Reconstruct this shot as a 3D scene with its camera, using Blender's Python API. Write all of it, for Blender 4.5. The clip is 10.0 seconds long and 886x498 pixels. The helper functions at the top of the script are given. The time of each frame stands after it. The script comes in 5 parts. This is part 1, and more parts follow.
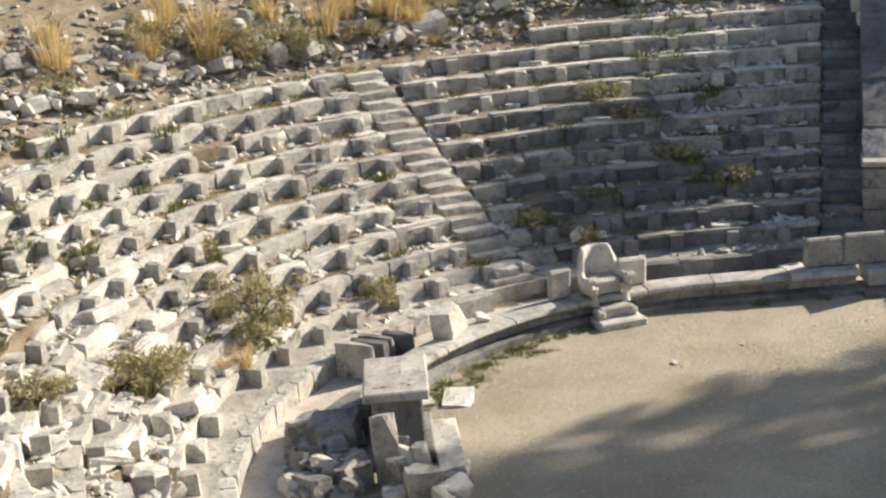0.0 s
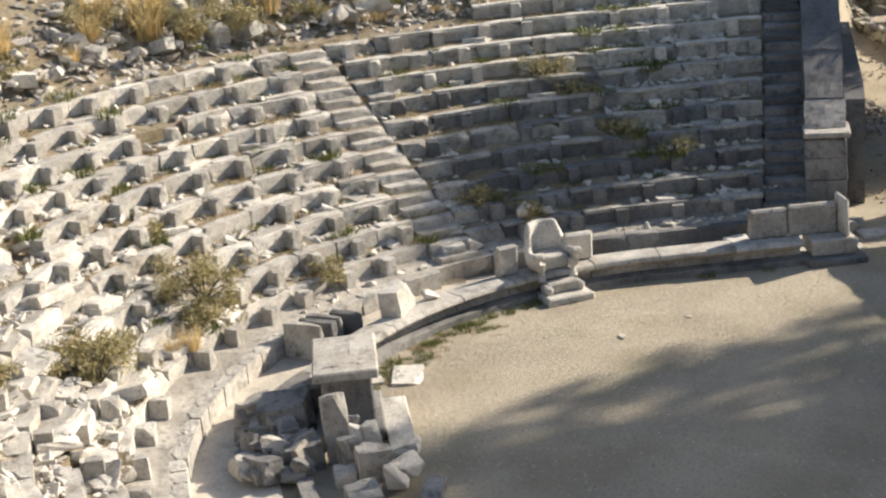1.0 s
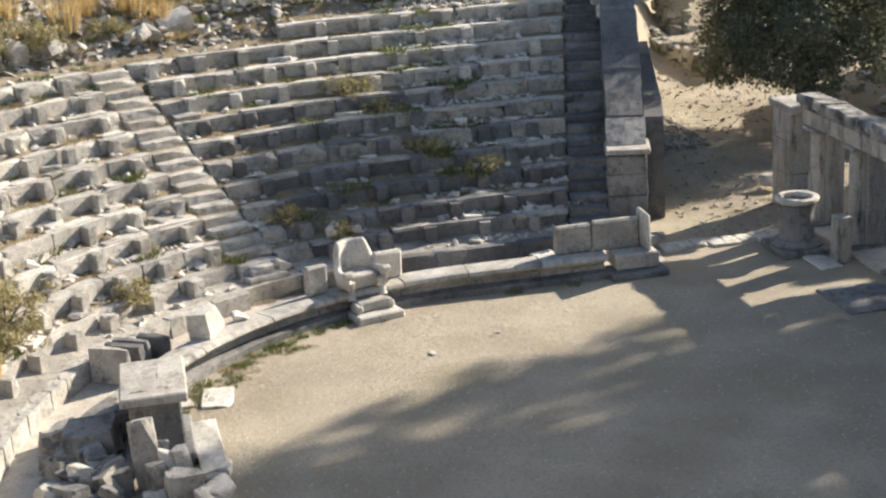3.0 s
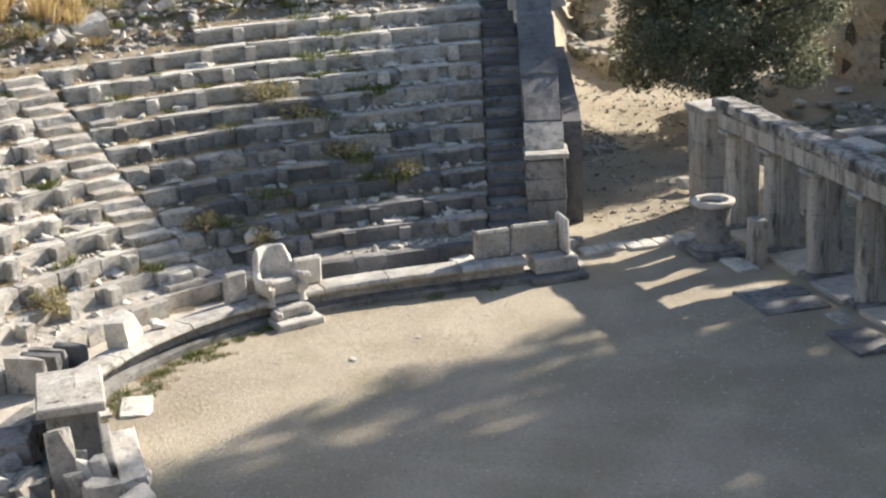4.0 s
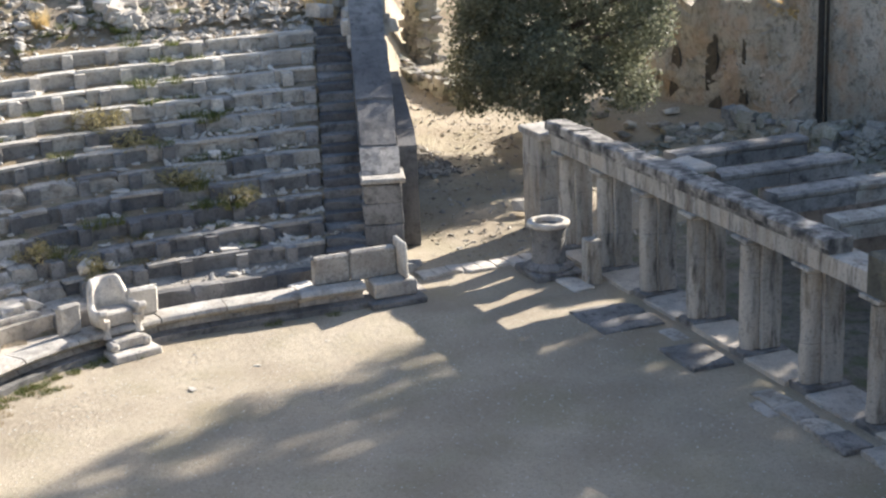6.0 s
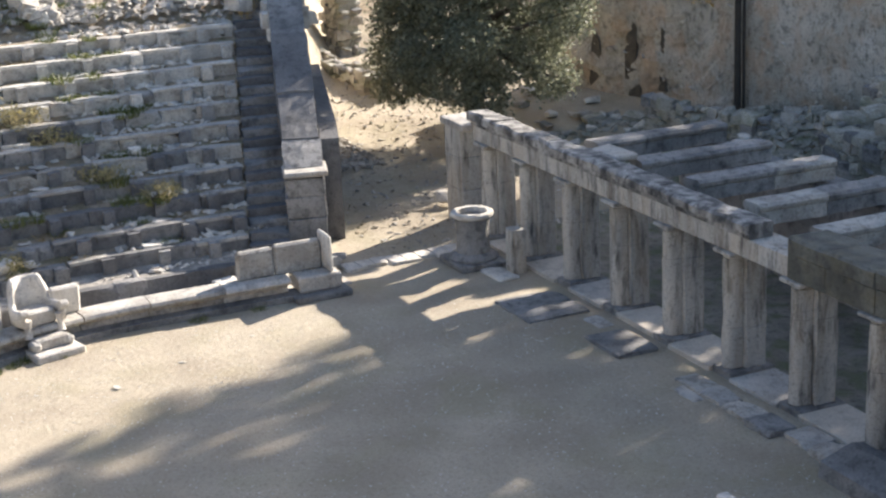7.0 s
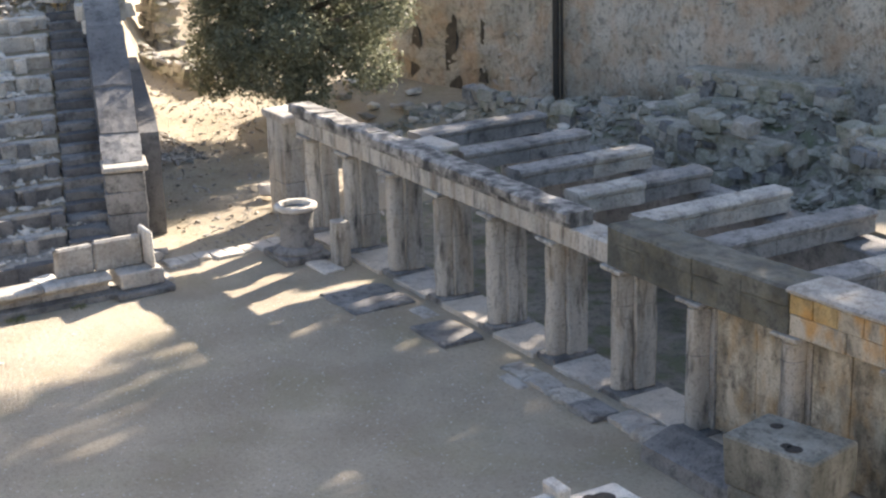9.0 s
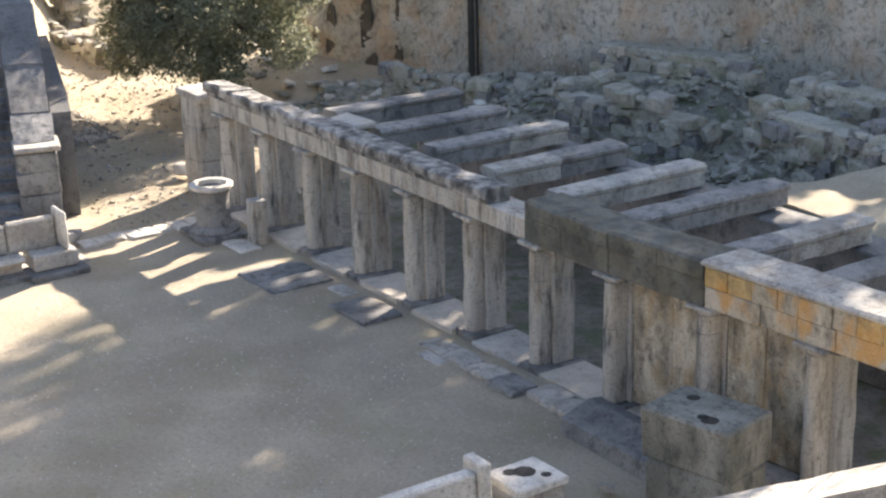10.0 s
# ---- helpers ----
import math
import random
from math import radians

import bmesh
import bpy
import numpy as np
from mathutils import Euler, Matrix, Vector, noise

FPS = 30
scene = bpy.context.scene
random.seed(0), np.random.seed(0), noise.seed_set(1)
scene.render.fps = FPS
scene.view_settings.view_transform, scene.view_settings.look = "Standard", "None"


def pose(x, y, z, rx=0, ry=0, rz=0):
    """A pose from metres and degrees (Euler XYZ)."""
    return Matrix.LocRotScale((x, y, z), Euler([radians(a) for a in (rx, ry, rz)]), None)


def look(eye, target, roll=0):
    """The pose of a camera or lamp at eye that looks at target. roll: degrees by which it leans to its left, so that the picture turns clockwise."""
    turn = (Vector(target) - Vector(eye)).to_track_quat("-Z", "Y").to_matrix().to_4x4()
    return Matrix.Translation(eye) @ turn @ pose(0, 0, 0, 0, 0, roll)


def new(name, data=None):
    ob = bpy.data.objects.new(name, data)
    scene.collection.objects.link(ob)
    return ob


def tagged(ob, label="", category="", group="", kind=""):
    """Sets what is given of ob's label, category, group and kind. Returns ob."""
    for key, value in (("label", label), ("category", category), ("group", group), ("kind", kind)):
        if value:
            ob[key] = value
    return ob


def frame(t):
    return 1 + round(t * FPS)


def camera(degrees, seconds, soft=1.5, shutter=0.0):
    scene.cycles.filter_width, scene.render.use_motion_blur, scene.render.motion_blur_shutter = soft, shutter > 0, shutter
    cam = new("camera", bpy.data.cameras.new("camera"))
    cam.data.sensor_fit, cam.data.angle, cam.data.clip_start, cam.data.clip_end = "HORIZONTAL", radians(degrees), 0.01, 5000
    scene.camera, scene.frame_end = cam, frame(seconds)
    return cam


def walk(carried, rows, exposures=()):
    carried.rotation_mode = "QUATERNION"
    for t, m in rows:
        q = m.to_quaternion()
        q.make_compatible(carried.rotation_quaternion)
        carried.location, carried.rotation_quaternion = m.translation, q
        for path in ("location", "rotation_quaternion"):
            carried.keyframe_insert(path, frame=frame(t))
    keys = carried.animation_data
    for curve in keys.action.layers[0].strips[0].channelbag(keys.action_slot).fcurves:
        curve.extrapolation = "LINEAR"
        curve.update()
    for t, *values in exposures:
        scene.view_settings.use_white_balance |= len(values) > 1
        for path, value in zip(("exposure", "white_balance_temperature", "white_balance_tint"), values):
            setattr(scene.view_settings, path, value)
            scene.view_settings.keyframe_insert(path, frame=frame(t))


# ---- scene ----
cam = camera(32.0, 10.0, soft=2.4)
EYE = (22.414, -14.342, 10.317)
ROWS = [
    (0.0, 73.711, 4.122, 87.451),
    (0.5, 72.904, 4.553, 86.582),
    (1.0, 72.726, 4.557, 85.257),
    (1.5, 72.788, 4.315, 83.814),
    (2.0, 72.845, 4.120, 81.798),
    (2.5, 72.891, 3.840, 80.118),
    (3.0, 72.941, 3.376, 78.213),
    (4.5, 73.205, 2.834, 73.636),
    (5.0, 73.612, 2.644, 71.782),
    (5.5, 73.682, 2.500, 70.495),
    (7.0, 73.165, 2.712, 66.119),
    (7.5, 72.835, 2.926, 64.775),
    (8.0, 72.815, 2.481, 63.374),
    (8.5, 72.837, 1.968, 61.745),
    (9.0, 72.616, 1.765, 59.606),
    (9.5, 72.099, 1.668, 58.081),
    (10.0, 71.678, 1.519, 56.483),
]
EXPOSURES = [(0.0, 0.75, 6900, 11), (2.5, 0.88, 6830, 11), (4.5, 1.13, 6600, 11), (5.5, 1.27, 6550, 12), (7.5, 1.49, 6660, 14), (9.0, 1.80, 7000, 15), (10.0, 1.86, 7050, 15)]
walk(cam, [(t, pose(*EYE, rx, ry, rz)) for t, rx, ry, rz in ROWS], EXPOSURES)

# ---- light ----
SUN_AZ = math.atan2(0.92, -0.40)      # way to the sun in the plan
SUN_EL = radians(28.5)
world = bpy.data.worlds.new("world")
scene.world = world
world.use_nodes = True
wn = world.node_tree
sky = wn.nodes.new("ShaderNodeTexSky")
sky.sky_type, sky.sun_disc = "NISHITA", False
sky.sun_elevation, sky.sun_rotation = SUN_EL, math.pi / 2 - SUN_AZ
wn.links.new(sky.outputs[0], wn.nodes["Background"].inputs[0])
wn.nodes["Background"].inputs[1].default_value = 0.095
sun = new("sun", bpy.data.lights.new("sun", "SUN"))
sun.data.energy, sun.data.angle, sun.data.color = 5.0, radians(0.6), (1.0, 0.93, 0.82)
sun.matrix_world = look((0, 0, 0), (-math.cos(SUN_AZ) * math.cos(SUN_EL), -math.sin(SUN_AZ) * math.cos(SUN_EL), -math.sin(SUN_EL)))

# ---- materials ----


def mat(name, base, dark, light, grain=2.0, patch=0.6, rough=0.85, bump=0.4, stain=0.5, per_object=0.12, extra=None, extra_amount=0.0, streak=1.0, speck=0.5):
    """Stone, earth and plaster: two scales of tone, stains with soft shapes, fine relief."""
    m = bpy.data.materials.new(name)
    m.use_nodes = True
    n, l = m.node_tree.nodes, m.node_tree.links
    b = n["Principled BSDF"]
    b.inputs["Roughness"].default_value = rough
    co = n.new("ShaderNodeTexCoord")
    geo = n.new("ShaderNodeNewGeometry")
    info = n.new("ShaderNodeObjectInfo")
    mp = n.new("ShaderNodeMapping")
    mp.inputs["Scale"].default_value = (1, 1, 1 / streak)
    l.new(geo.outputs["Position"], mp.inputs["Vector"])
    big = n.new("ShaderNodeTexNoise")
    big.inputs["Scale"].default_value, big.inputs["Detail"].default_value = patch, 6
    l.new(mp.outputs[0], big.inputs["Vector"])
    mid = n.new("ShaderNodeTexNoise")
    mid.inputs["Scale"].default_value, mid.inputs["Detail"].default_value, mid.inputs["Roughness"].default_value = grain, 8, 0.7
    l.new(mp.outputs[0], mid.inputs["Vector"])
    fine = n.new("ShaderNodeTexNoise")
    fine.inputs["Scale"].default_value, fine.inputs["Detail"].default_value = grain * 12, 4
    l.new(geo.outputs["Position"], fine.inputs["Vector"])

    def ramp(src, a, bb):
        r = n.new("ShaderNodeMapRange")
        r.inputs[1].default_value, r.inputs[2].default_value = a, bb
        l.new(src, r.inputs[0])
        return r.outputs[0]

    def mix(fac, c1, c2, kind="MIX"):
        x = n.new("ShaderNodeMix")
        x.data_type, x.blend_type = "RGBA", kind
        for sock, v in ((0, fac), (6, c1), (7, c2)):
            if isinstance(v, (int, float)):
                x.inputs[sock].default_value = v
            elif isinstance(v, tuple):
                x.inputs[sock].default_value = (*v, 1)
            else:
                l.new(v, x.inputs[sock])
        return x.outputs[2]

    c = mix(ramp(big.outputs[0], 0.38, 0.62), base, light)
    f = n.new("ShaderNodeMath")
    f.operation = "MULTIPLY"
    f.inputs[1].default_value = stain
    l.new(ramp(mid.outputs[0], 0.5, 0.68), f.inputs[0])
    c = mix(f.outputs[0], c, dark)
    sp = n.new("ShaderNodeTexNoise")
    sp.inputs["Scale"].default_value, sp.inputs["Detail"].default_value, sp.inputs["Roughness"].default_value = grain * 3.3, 7, 0.75
    l.new(geo.outputs["Position"], sp.inputs["Vector"])
    sf = n.new("ShaderNodeMath")
    sf.operation = "MULTIPLY"
    sf.inputs[1].default_value = speck
    l.new(ramp(sp.outputs[0], 0.53, 0.63), sf.inputs[0])
    c = mix(sf.outputs[0], c, dark)
    if extra:
        e = n.new("ShaderNodeTexNoise")
        e.inputs["Scale"].default_value, e.inputs["Detail"].default_value = patch * 1.7, 5
        off = n.new("ShaderNodeVectorMath")
        off.inputs[1].default_value = (17.3, 5.1, 9.7)
        l.new(mp.outputs[0], off.inputs[0])
        l.new(off.outputs[0], e.inputs["Vector"])
        g = n.new("ShaderNodeMath")
        g.operation = "MULTIPLY"
        g.inputs[1].default_value = extra_amount
        l.new(ramp(e.outputs[0], 0.48, 0.64), g.inputs[0])
        c = mix(g.outputs[0], c, extra)
    hsv = n.new("ShaderNodeHueSaturation")
    l.new(c, hsv.inputs["Color"])
    v = n.new("ShaderNodeMapRange")
    v.inputs[3].default_value, v.inputs[4].default_value = 1 - per_object, 1 + per_object
    l.new(info.outputs["Random"], v.inputs[0])
    w = n.new("ShaderNodeMath")
    w.operation = "MULTIPLY"
    l.new(v.outputs[0], w.inputs[0])
    l.new(ramp(fine.outputs[0], 0.2, 0.8), w.inputs[1])
    w2 = n.new("ShaderNodeMapRange")
    w2.inputs[1].default_value, w2.inputs[2].default_value, w2.inputs[3].default_value, w2.inputs[4].default_value = 0, 1, 0.72, 1.28
    l.new(w.outputs[0], w2.inputs[0])
    l.new(w2.outputs[0], hsv.inputs["Value"])
    l.new(hsv.outputs[0], b.inputs["Base Color"])
    bm = n.new("ShaderNodeBump")
    bm.inputs["Strength"].default_value, bm.inputs["Distance"].default_value = bump, 0.05
    add = n.new("ShaderNodeMath")
    add.operation = "MULTIPLY_ADD"
    add.inputs[1].default_value = 0.35
    l.new(fine.outputs[0], add.inputs[0])
    l.new(mid.outputs[0], add.inputs[2])
    l.new(add.outputs[0], bm.inputs["Height"])
    l.new(bm.outputs[0], b.inputs["Normal"])
    return m


MARBLE = mat("weathered_marble", (0.39, 0.37, 0.335), (0.10, 0.095, 0.09), (0.55, 0.52, 0.465), 3.4, 1.1, stain=0.62, per_object=0.22, bump=0.7, extra=(0.27, 0.20, 0.13), extra_amount=0.25)
PALE = mat("pale_marble", (0.57, 0.535, 0.48), (0.16, 0.155, 0.145), (0.72, 0.68, 0.60), 3.8, 1.4, stain=0.5, per_object=0.25, bump=0.7, extra=(0.34, 0.27, 0.19), extra_amount=0.25)
# lichened stone; on the wing tiers its dark tone also paints shade
GREY = mat("lichen_and_shade_marble", (0.17, 0.167, 0.16), (0.035, 0.035, 0.037), (0.29, 0.28, 0.265), 3.0, 0.9, stain=0.8, per_object=0.14, bump=0.7)
RISER = mat("weathered_riser_marble", (0.37, 0.35, 0.315), (0.08, 0.077, 0.072), (0.53, 0.50, 0.44), 3.6, 1.2, stain=0.8, per_object=0.2, bump=0.8, extra=(0.24, 0.18, 0.12), extra_amount=0.3)
COLUMN = mat("streaked_marble", (0.37, 0.355, 0.32), (0.05, 0.05, 0.05), (0.52, 0.495, 0.44), 5.0, 2.0, stain=0.95, per_object=0.1, extra=(0.33, 0.23, 0.12), extra_amount=0.25, streak=5.0, bump=0.6)
CORNICE = mat("blackened_cornice", (0.085, 0.083, 0.079), (0.014, 0.014, 0.014), (0.42, 0.40, 0.365), 4.2, 3.2, stain=0.95, per_object=0.15, streak=1.6, bump=0.8)
RUSTY = mat("orange_stained_marble", (0.38, 0.34, 0.265), (0.085, 0.08, 0.07), (0.50, 0.455, 0.37), 3.6, 1.6, stain=0.75, extra=(0.50, 0.28, 0.09), extra_amount=0.85, streak=2.0, bump=0.6)
OCHRE = mat("ochre_stained_marble", (0.42, 0.29, 0.12), (0.12, 0.085, 0.05), (0.56, 0.42, 0.22), 3.6, 1.6, stain=0.7, per_object=0.2, extra=(0.52, 0.27, 0.07), extra_amount=0.7, streak=1.5, bump=0.6)
PANEL = mat("stained_plaster_panel", (0.20, 0.175, 0.13), (0.05, 0.043, 0.036), (0.56, 0.50, 0.39), 2.6, 2.2, stain=0.9, extra=(0.40, 0.26, 0.12), extra_amount=0.5, streak=2.0, bump=0.6)
RUBBLE = mat("rubble_stone", (0.31, 0.285, 0.245), (0.085, 0.08, 0.07), (0.50, 0.46, 0.40), 4.5, 1.3, stain=0.65, per_object=0.35, bump=0.7)
EARTH = mat("dry_earth", (0.365, 0.308, 0.228), (0.20, 0.165, 0.115), (0.475, 0.41, 0.31), 13.0, 0.45, 0.95, 0.65, 0.6, 0.0, extra=(0.27, 0.25, 0.13), extra_amount=0.25, speck=0.42)
SOIL = mat("seat_soil", (0.25, 0.19, 0.12), (0.08, 0.065, 0.045), (0.36, 0.295, 0.215), 5.0, 1.4, 0.95, 0.9, 0.7, 0.0, extra=(0.13, 0.135, 0.06), extra_amount=0.45, speck=0.25)
MOSSY_DARK = mat("mossy_dark_debris", (0.20, 0.185, 0.15), (0.06, 0.055, 0.045), (0.31, 0.285, 0.24), 6.0, 1.2, 0.95, 1.0, 0.7, 0.0, extra=(0.10, 0.13, 0.045), extra_amount=0.6)
PAVING = mat("worn_paving", (0.47, 0.42, 0.35), (0.22, 0.19, 0.15), (0.57, 0.52, 0.44), 2.4, 0.8, stain=0.55, per_object=0.08, bump=0.5, speck=0.25)
# darkest stone tone, with shade put into it on the lower wing
SLAB = mat("patina_and_shade_slab", (0.115, 0.113, 0.112), (0.035, 0.035, 0.037), (0.18, 0.175, 0.17), 2.2, 0.8, stain=0.6, per_object=0.12, bump=0.5)
BASE = mat("greenish_weathered_marble", (0.18, 0.176, 0.145), (0.035, 0.035, 0.03), (0.33, 0.318, 0.27), 3.6, 1.6, stain=0.75, per_object=0.05, bump=0.6, streak=2.5)
BLOCK = mat("dark_greenish_block", (0.085, 0.086, 0.072), (0.025, 0.025, 0.022), (0.17, 0.168, 0.14), 4.2, 1.8, stain=0.7, per_object=0.15, bump=0.8, extra=(0.20, 0.17, 0.10), extra_amount=0.3)
RUIN = mat("mossy_ruin_stone", (0.35, 0.335, 0.28), (0.06, 0.055, 0.046), (0.46, 0.435, 0.37), 4.0, 1.0, stain=0.7, per_object=0.4, bump=0.8, extra=(0.12, 0.14, 0.06), extra_amount=0.4)
WALL = mat("crumbling_mortar_wall", (0.41, 0.385, 0.33), (0.05, 0.048, 0.044), (0.56, 0.53, 0.465), 6.0, 0.9, 0.95, 1.0, 0.8, 0.1, extra=(0.50, 0.34, 0.22), extra_amount=0.5, streak=1.4, speck=0.6)


def plant(name, c1, c2, translucent=0.25):
    m = bpy.data.materials.new(name)
    m.use_nodes = True
    n, l = m.node_tree.nodes, m.node_tree.links
    b = n["Principled BSDF"]
    geo = n.new("ShaderNodeNewGeometry")
    x = n.new("ShaderNodeMix")
    x.data_type = "RGBA"
    x.inputs[6].default_value, x.inputs[7].default_value = (*c1, 1), (*c2, 1)
    l.new(geo.outputs["Random Per Island"], x.inputs[0])
    l.new(x.outputs[2], b.inputs["Base Color"])
    b.inputs["Roughness"].default_value = 0.6
    b.inputs["Transmission Weight"].default_value = 0.0
    tr = n.new("ShaderNodeBsdfTranslucent")
    l.new(x.outputs[2], tr.inputs[0])
    ms = n.new("ShaderNodeMixShader")
    ms.inputs[0].default_value = translucent
    l.new(b.outputs[0], ms.inputs[1])
    l.new(tr.outputs[0], ms.inputs[2])
    l.new(ms.outputs[0], n["Material Output"].inputs[0])
    return m


LEAF = plant("olive_leaf", (0.12, 0.135, 0.085), (0.32, 0.33, 0.235), 0.45)
PINE = plant("pine_needle", (0.03, 0.045, 0.015), (0.06, 0.08, 0.03))
SHRUB = plant("shrub_leaf", (0.20, 0.18, 0.07), (0.50, 0.42, 0.22))
WEED = plant("green_weed", (0.09, 0.12, 0.03), (0.22, 0.22, 0.08))
STRAW = plant("dry_straw", (0.48, 0.34, 0.14), (0.74, 0.59, 0.32), 0.4)
DRY = plant("withered_grass", (0.26, 0.19, 0.09), (0.46, 0.36, 0.19))
HOLLOW = mat("dark_hollow", (0.045, 0.04, 0.034), (0.012, 0.012, 0.012), (0.05, 0.045, 0.04), 5.0, 2.0, 0.95, 0.8, 0.5, 0.0)
WALL_PATCH = mat("dark_wall_patch", (0.075, 0.066, 0.055), (0.025, 0.023, 0.02), (0.14, 0.12, 0.095), 5.0, 2.0, 0.95, 1.0, 0.6, 0.0)
BARK = mat("bark", (0.07, 0.055, 0.04), (0.03, 0.025, 0.02), (0.11, 0.09, 0.07), 5.0, 2.0, 0.9, 0.8, 0.5, 0.0, streak=4.0)

# ---- building helpers ----
rnd = random.Random(7)


def mesh_of(bm, name, material, smooth=False):
    me = bpy.data.meshes.new(name)
    bm.normal_update()
    bm.to_mesh(me)
    bm.free()
    me.materials.append(material)
    if smooth:
        for p in me.polygons:
            p.use_smooth = True
    return me


def part(name, bm, material, parent, label="", smooth=False):
    ob = new(name, mesh_of(bm, name, material, smooth))
    ob.parent = parent
    if label:
        tagged(ob, label)
    return ob


def thing(name, label, category, at=(0, 0, 0), turn=0.0, group="", kind=""):
    ob = new(name)
    ob.matrix_world = pose(*at, 0, 0, turn)
    ob.empty_display_size = 0.2
    return tagged(ob, label, category, group, kind)


def solid(name, bm, material, label, category, at=(0, 0, 0), turn=0.0, group="", kind="", smooth=False):
    ob = new(name, mesh_of(bm, name, material, smooth))
    ob.matrix_world = pose(*at, 0, 0, turn)
    return tagged(ob, label, category, group, kind)


def child(name, me, parent, m):
    ob = new(name, me)
    ob.parent = parent
    ob.matrix_basis = m
    return ob


def stone_box(x0, x1, y0, y1, z0, z1, jit=0.015, bevel=0.02, bm=None):
    """A squared stone with worn edges and corners that are a little out of true."""
    b = bmesh.new()
    vs = [b.verts.new((x + rnd.uniform(-jit, jit), y + rnd.uniform(-jit, jit), z + rnd.uniform(-jit, jit)))
          for x in (x0, x1) for y in (y0, y1) for z in (z0, z1)]
    for f in ((0, 1, 3, 2), (4, 6, 7, 5), (0, 4, 5, 1), (2, 3, 7, 6), (0, 2, 6, 4), (1, 5, 7, 3)):
        b.faces.new([vs[i] for i in f])
    if bevel:
        bmesh.ops.bevel(b, geom=b.edges[:], offset=bevel, segments=1, affect="EDGES")
    bmesh.ops.recalc_face_normals(b, faces=b.faces[:])
    if bm is None:
        return b
    me = bpy.data.meshes.new("tmp")
    b.to_mesh(me)
    b.free()
    bm.from_mesh(me)
    bpy.data.meshes.remove(me)
    return bm


def rough_unit(seed, soft=0.05, rough=0.032):
    """A unit block with rounded, chipped edges and uneven faces."""
    r = random.Random(seed)
    b = bmesh.new()
    bmesh.ops.create_cube(b, size=1.0)
    bmesh.ops.subdivide_edges(b, edges=b.edges[:], cuts=3, use_grid_fill=True)
    cuts = []
    for _ in range(r.choice((1, 1, 2, 3))):
        n = Vector((r.choice((-1, 1)) * r.uniform(0.3, 1), r.choice((-1, 1)) * r.uniform(0.3, 1), r.uniform(0.2, 1))).normalized()
        cuts.append((n, r.uniform(0.54, 0.70)))
    off = Vector((r.uniform(0, 50), r.uniform(0, 50), r.uniform(0, 50)))
    for v in b.verts:
        q = Vector(v.co)
        near = sum(1 for k in q if abs(k) > 0.49)
        if near > 1:
            q *= 1 - soft * (0.35 if near == 2 else 0.6) * r.uniform(0.5, 1.2)
        q += noise.noise_vector(q * 2.2 + off) * rough + noise.noise_vector(q * 6.5 + off) * rough * 0.6
        for n, d in cuts:
            e = q.dot(n) - d
            if e > 0:
                q -= n * e
        v.co = q
    bmesh.ops.recalc_face_normals(b, faces=b.faces[:])
    return b


def rock_bm(n=16, flat=0.7, seed=0):
    r = random.Random(seed)
    b = bmesh.new()
    for _ in range(n):
        v = Vector((r.uniform(-1, 1), r.uniform(-1, 1), r.uniform(-1, 1)))
        v = v.normalized() * r.uniform(0.8, 1.0) if r.random() < 0.5 else Vector((max(-.8, min(.8, v.x * 1.4)), max(-.8, min(.8, v.y * 1.4)), max(-.8, min(.8, v.z * 1.4))))
        v.z *= flat
        b.verts.new(v * 0.5)
    res = bmesh.ops.convex_hull(b, input=b.verts[:])
    junk = list({g for g in res["geom_interior"] + res["geom_unused"] if isinstance(g, bmesh.types.BMVert)})
    if junk:
        bmesh.ops.delete(b, geom=junk, context="VERTS")
    bmesh.ops.bevel(b, geom=b.edges[:], offset=0.025, segments=1, affect="EDGES")
    bmesh.ops.recalc_face_normals(b, faces=b.faces[:])
    return b


def lathe(profile, n=28, bm=None, cx=0.0, cy=0.0):
    b = bm or bmesh.new()
    rings = [[b.verts.new((cx + r * math.cos(2 * math.pi * i / n), cy + r * math.sin(2 * math.pi * i / n), z)) for i in range(n)] for r, z in profile]
    for a, c in zip(rings, rings[1:]):
        for i in range(n):
            b.faces.new((a[i], a[(i + 1) % n], c[(i + 1) % n], c[i]))
    for ring in (rings[0], rings[-1]):
        b.faces.new(ring)
    bmesh.ops.recalc_face_normals(b, faces=b.faces[:])
    return b


def prism(outline, depth, axis="y"):
    """A closed outline (u, v) pushed along an axis."""
    b = bmesh.new()
    put = {"y": lambda u, v, d: (u, d, v), "x": lambda u, v, d: (d, u, v), "z": lambda u, v, d: (u, v, d)}[axis]
    rings = [[b.verts.new(put(u, v, d)) for u, v in outline] for d in depth]
    n = len(outline)
    for i in range(n):
        b.faces.new((rings[0][i], rings[0][(i + 1) % n], rings[1][(i + 1) % n], rings[1][i]))
    b.faces.new(rings[0])
    b.faces.new(rings[1])
    bmesh.ops.recalc_face_normals(b, faces=b.faces[:])
    return b


def join(*bms):
    out = bmesh.new()
    for b in bms:
        me = bpy.data.meshes.new("tmp")
        b.to_mesh(me)
        b.free()
        out.from_mesh(me)
        bpy.data.meshes.remove(me)
    return out


# ---- plan of the theatre ----
CY = -8.2            # centre of the round part, on the axis x = 0
BR = 7.2             # foot of the front bench
R0, DR = 9.07, 0.715  # first riser and the depth of a tier
Z0, DZ = 0.425, 0.37  # first tread and the rise of a tier
TIERS = 12
WING = -4.3          # where the tiers end against the retaining walls


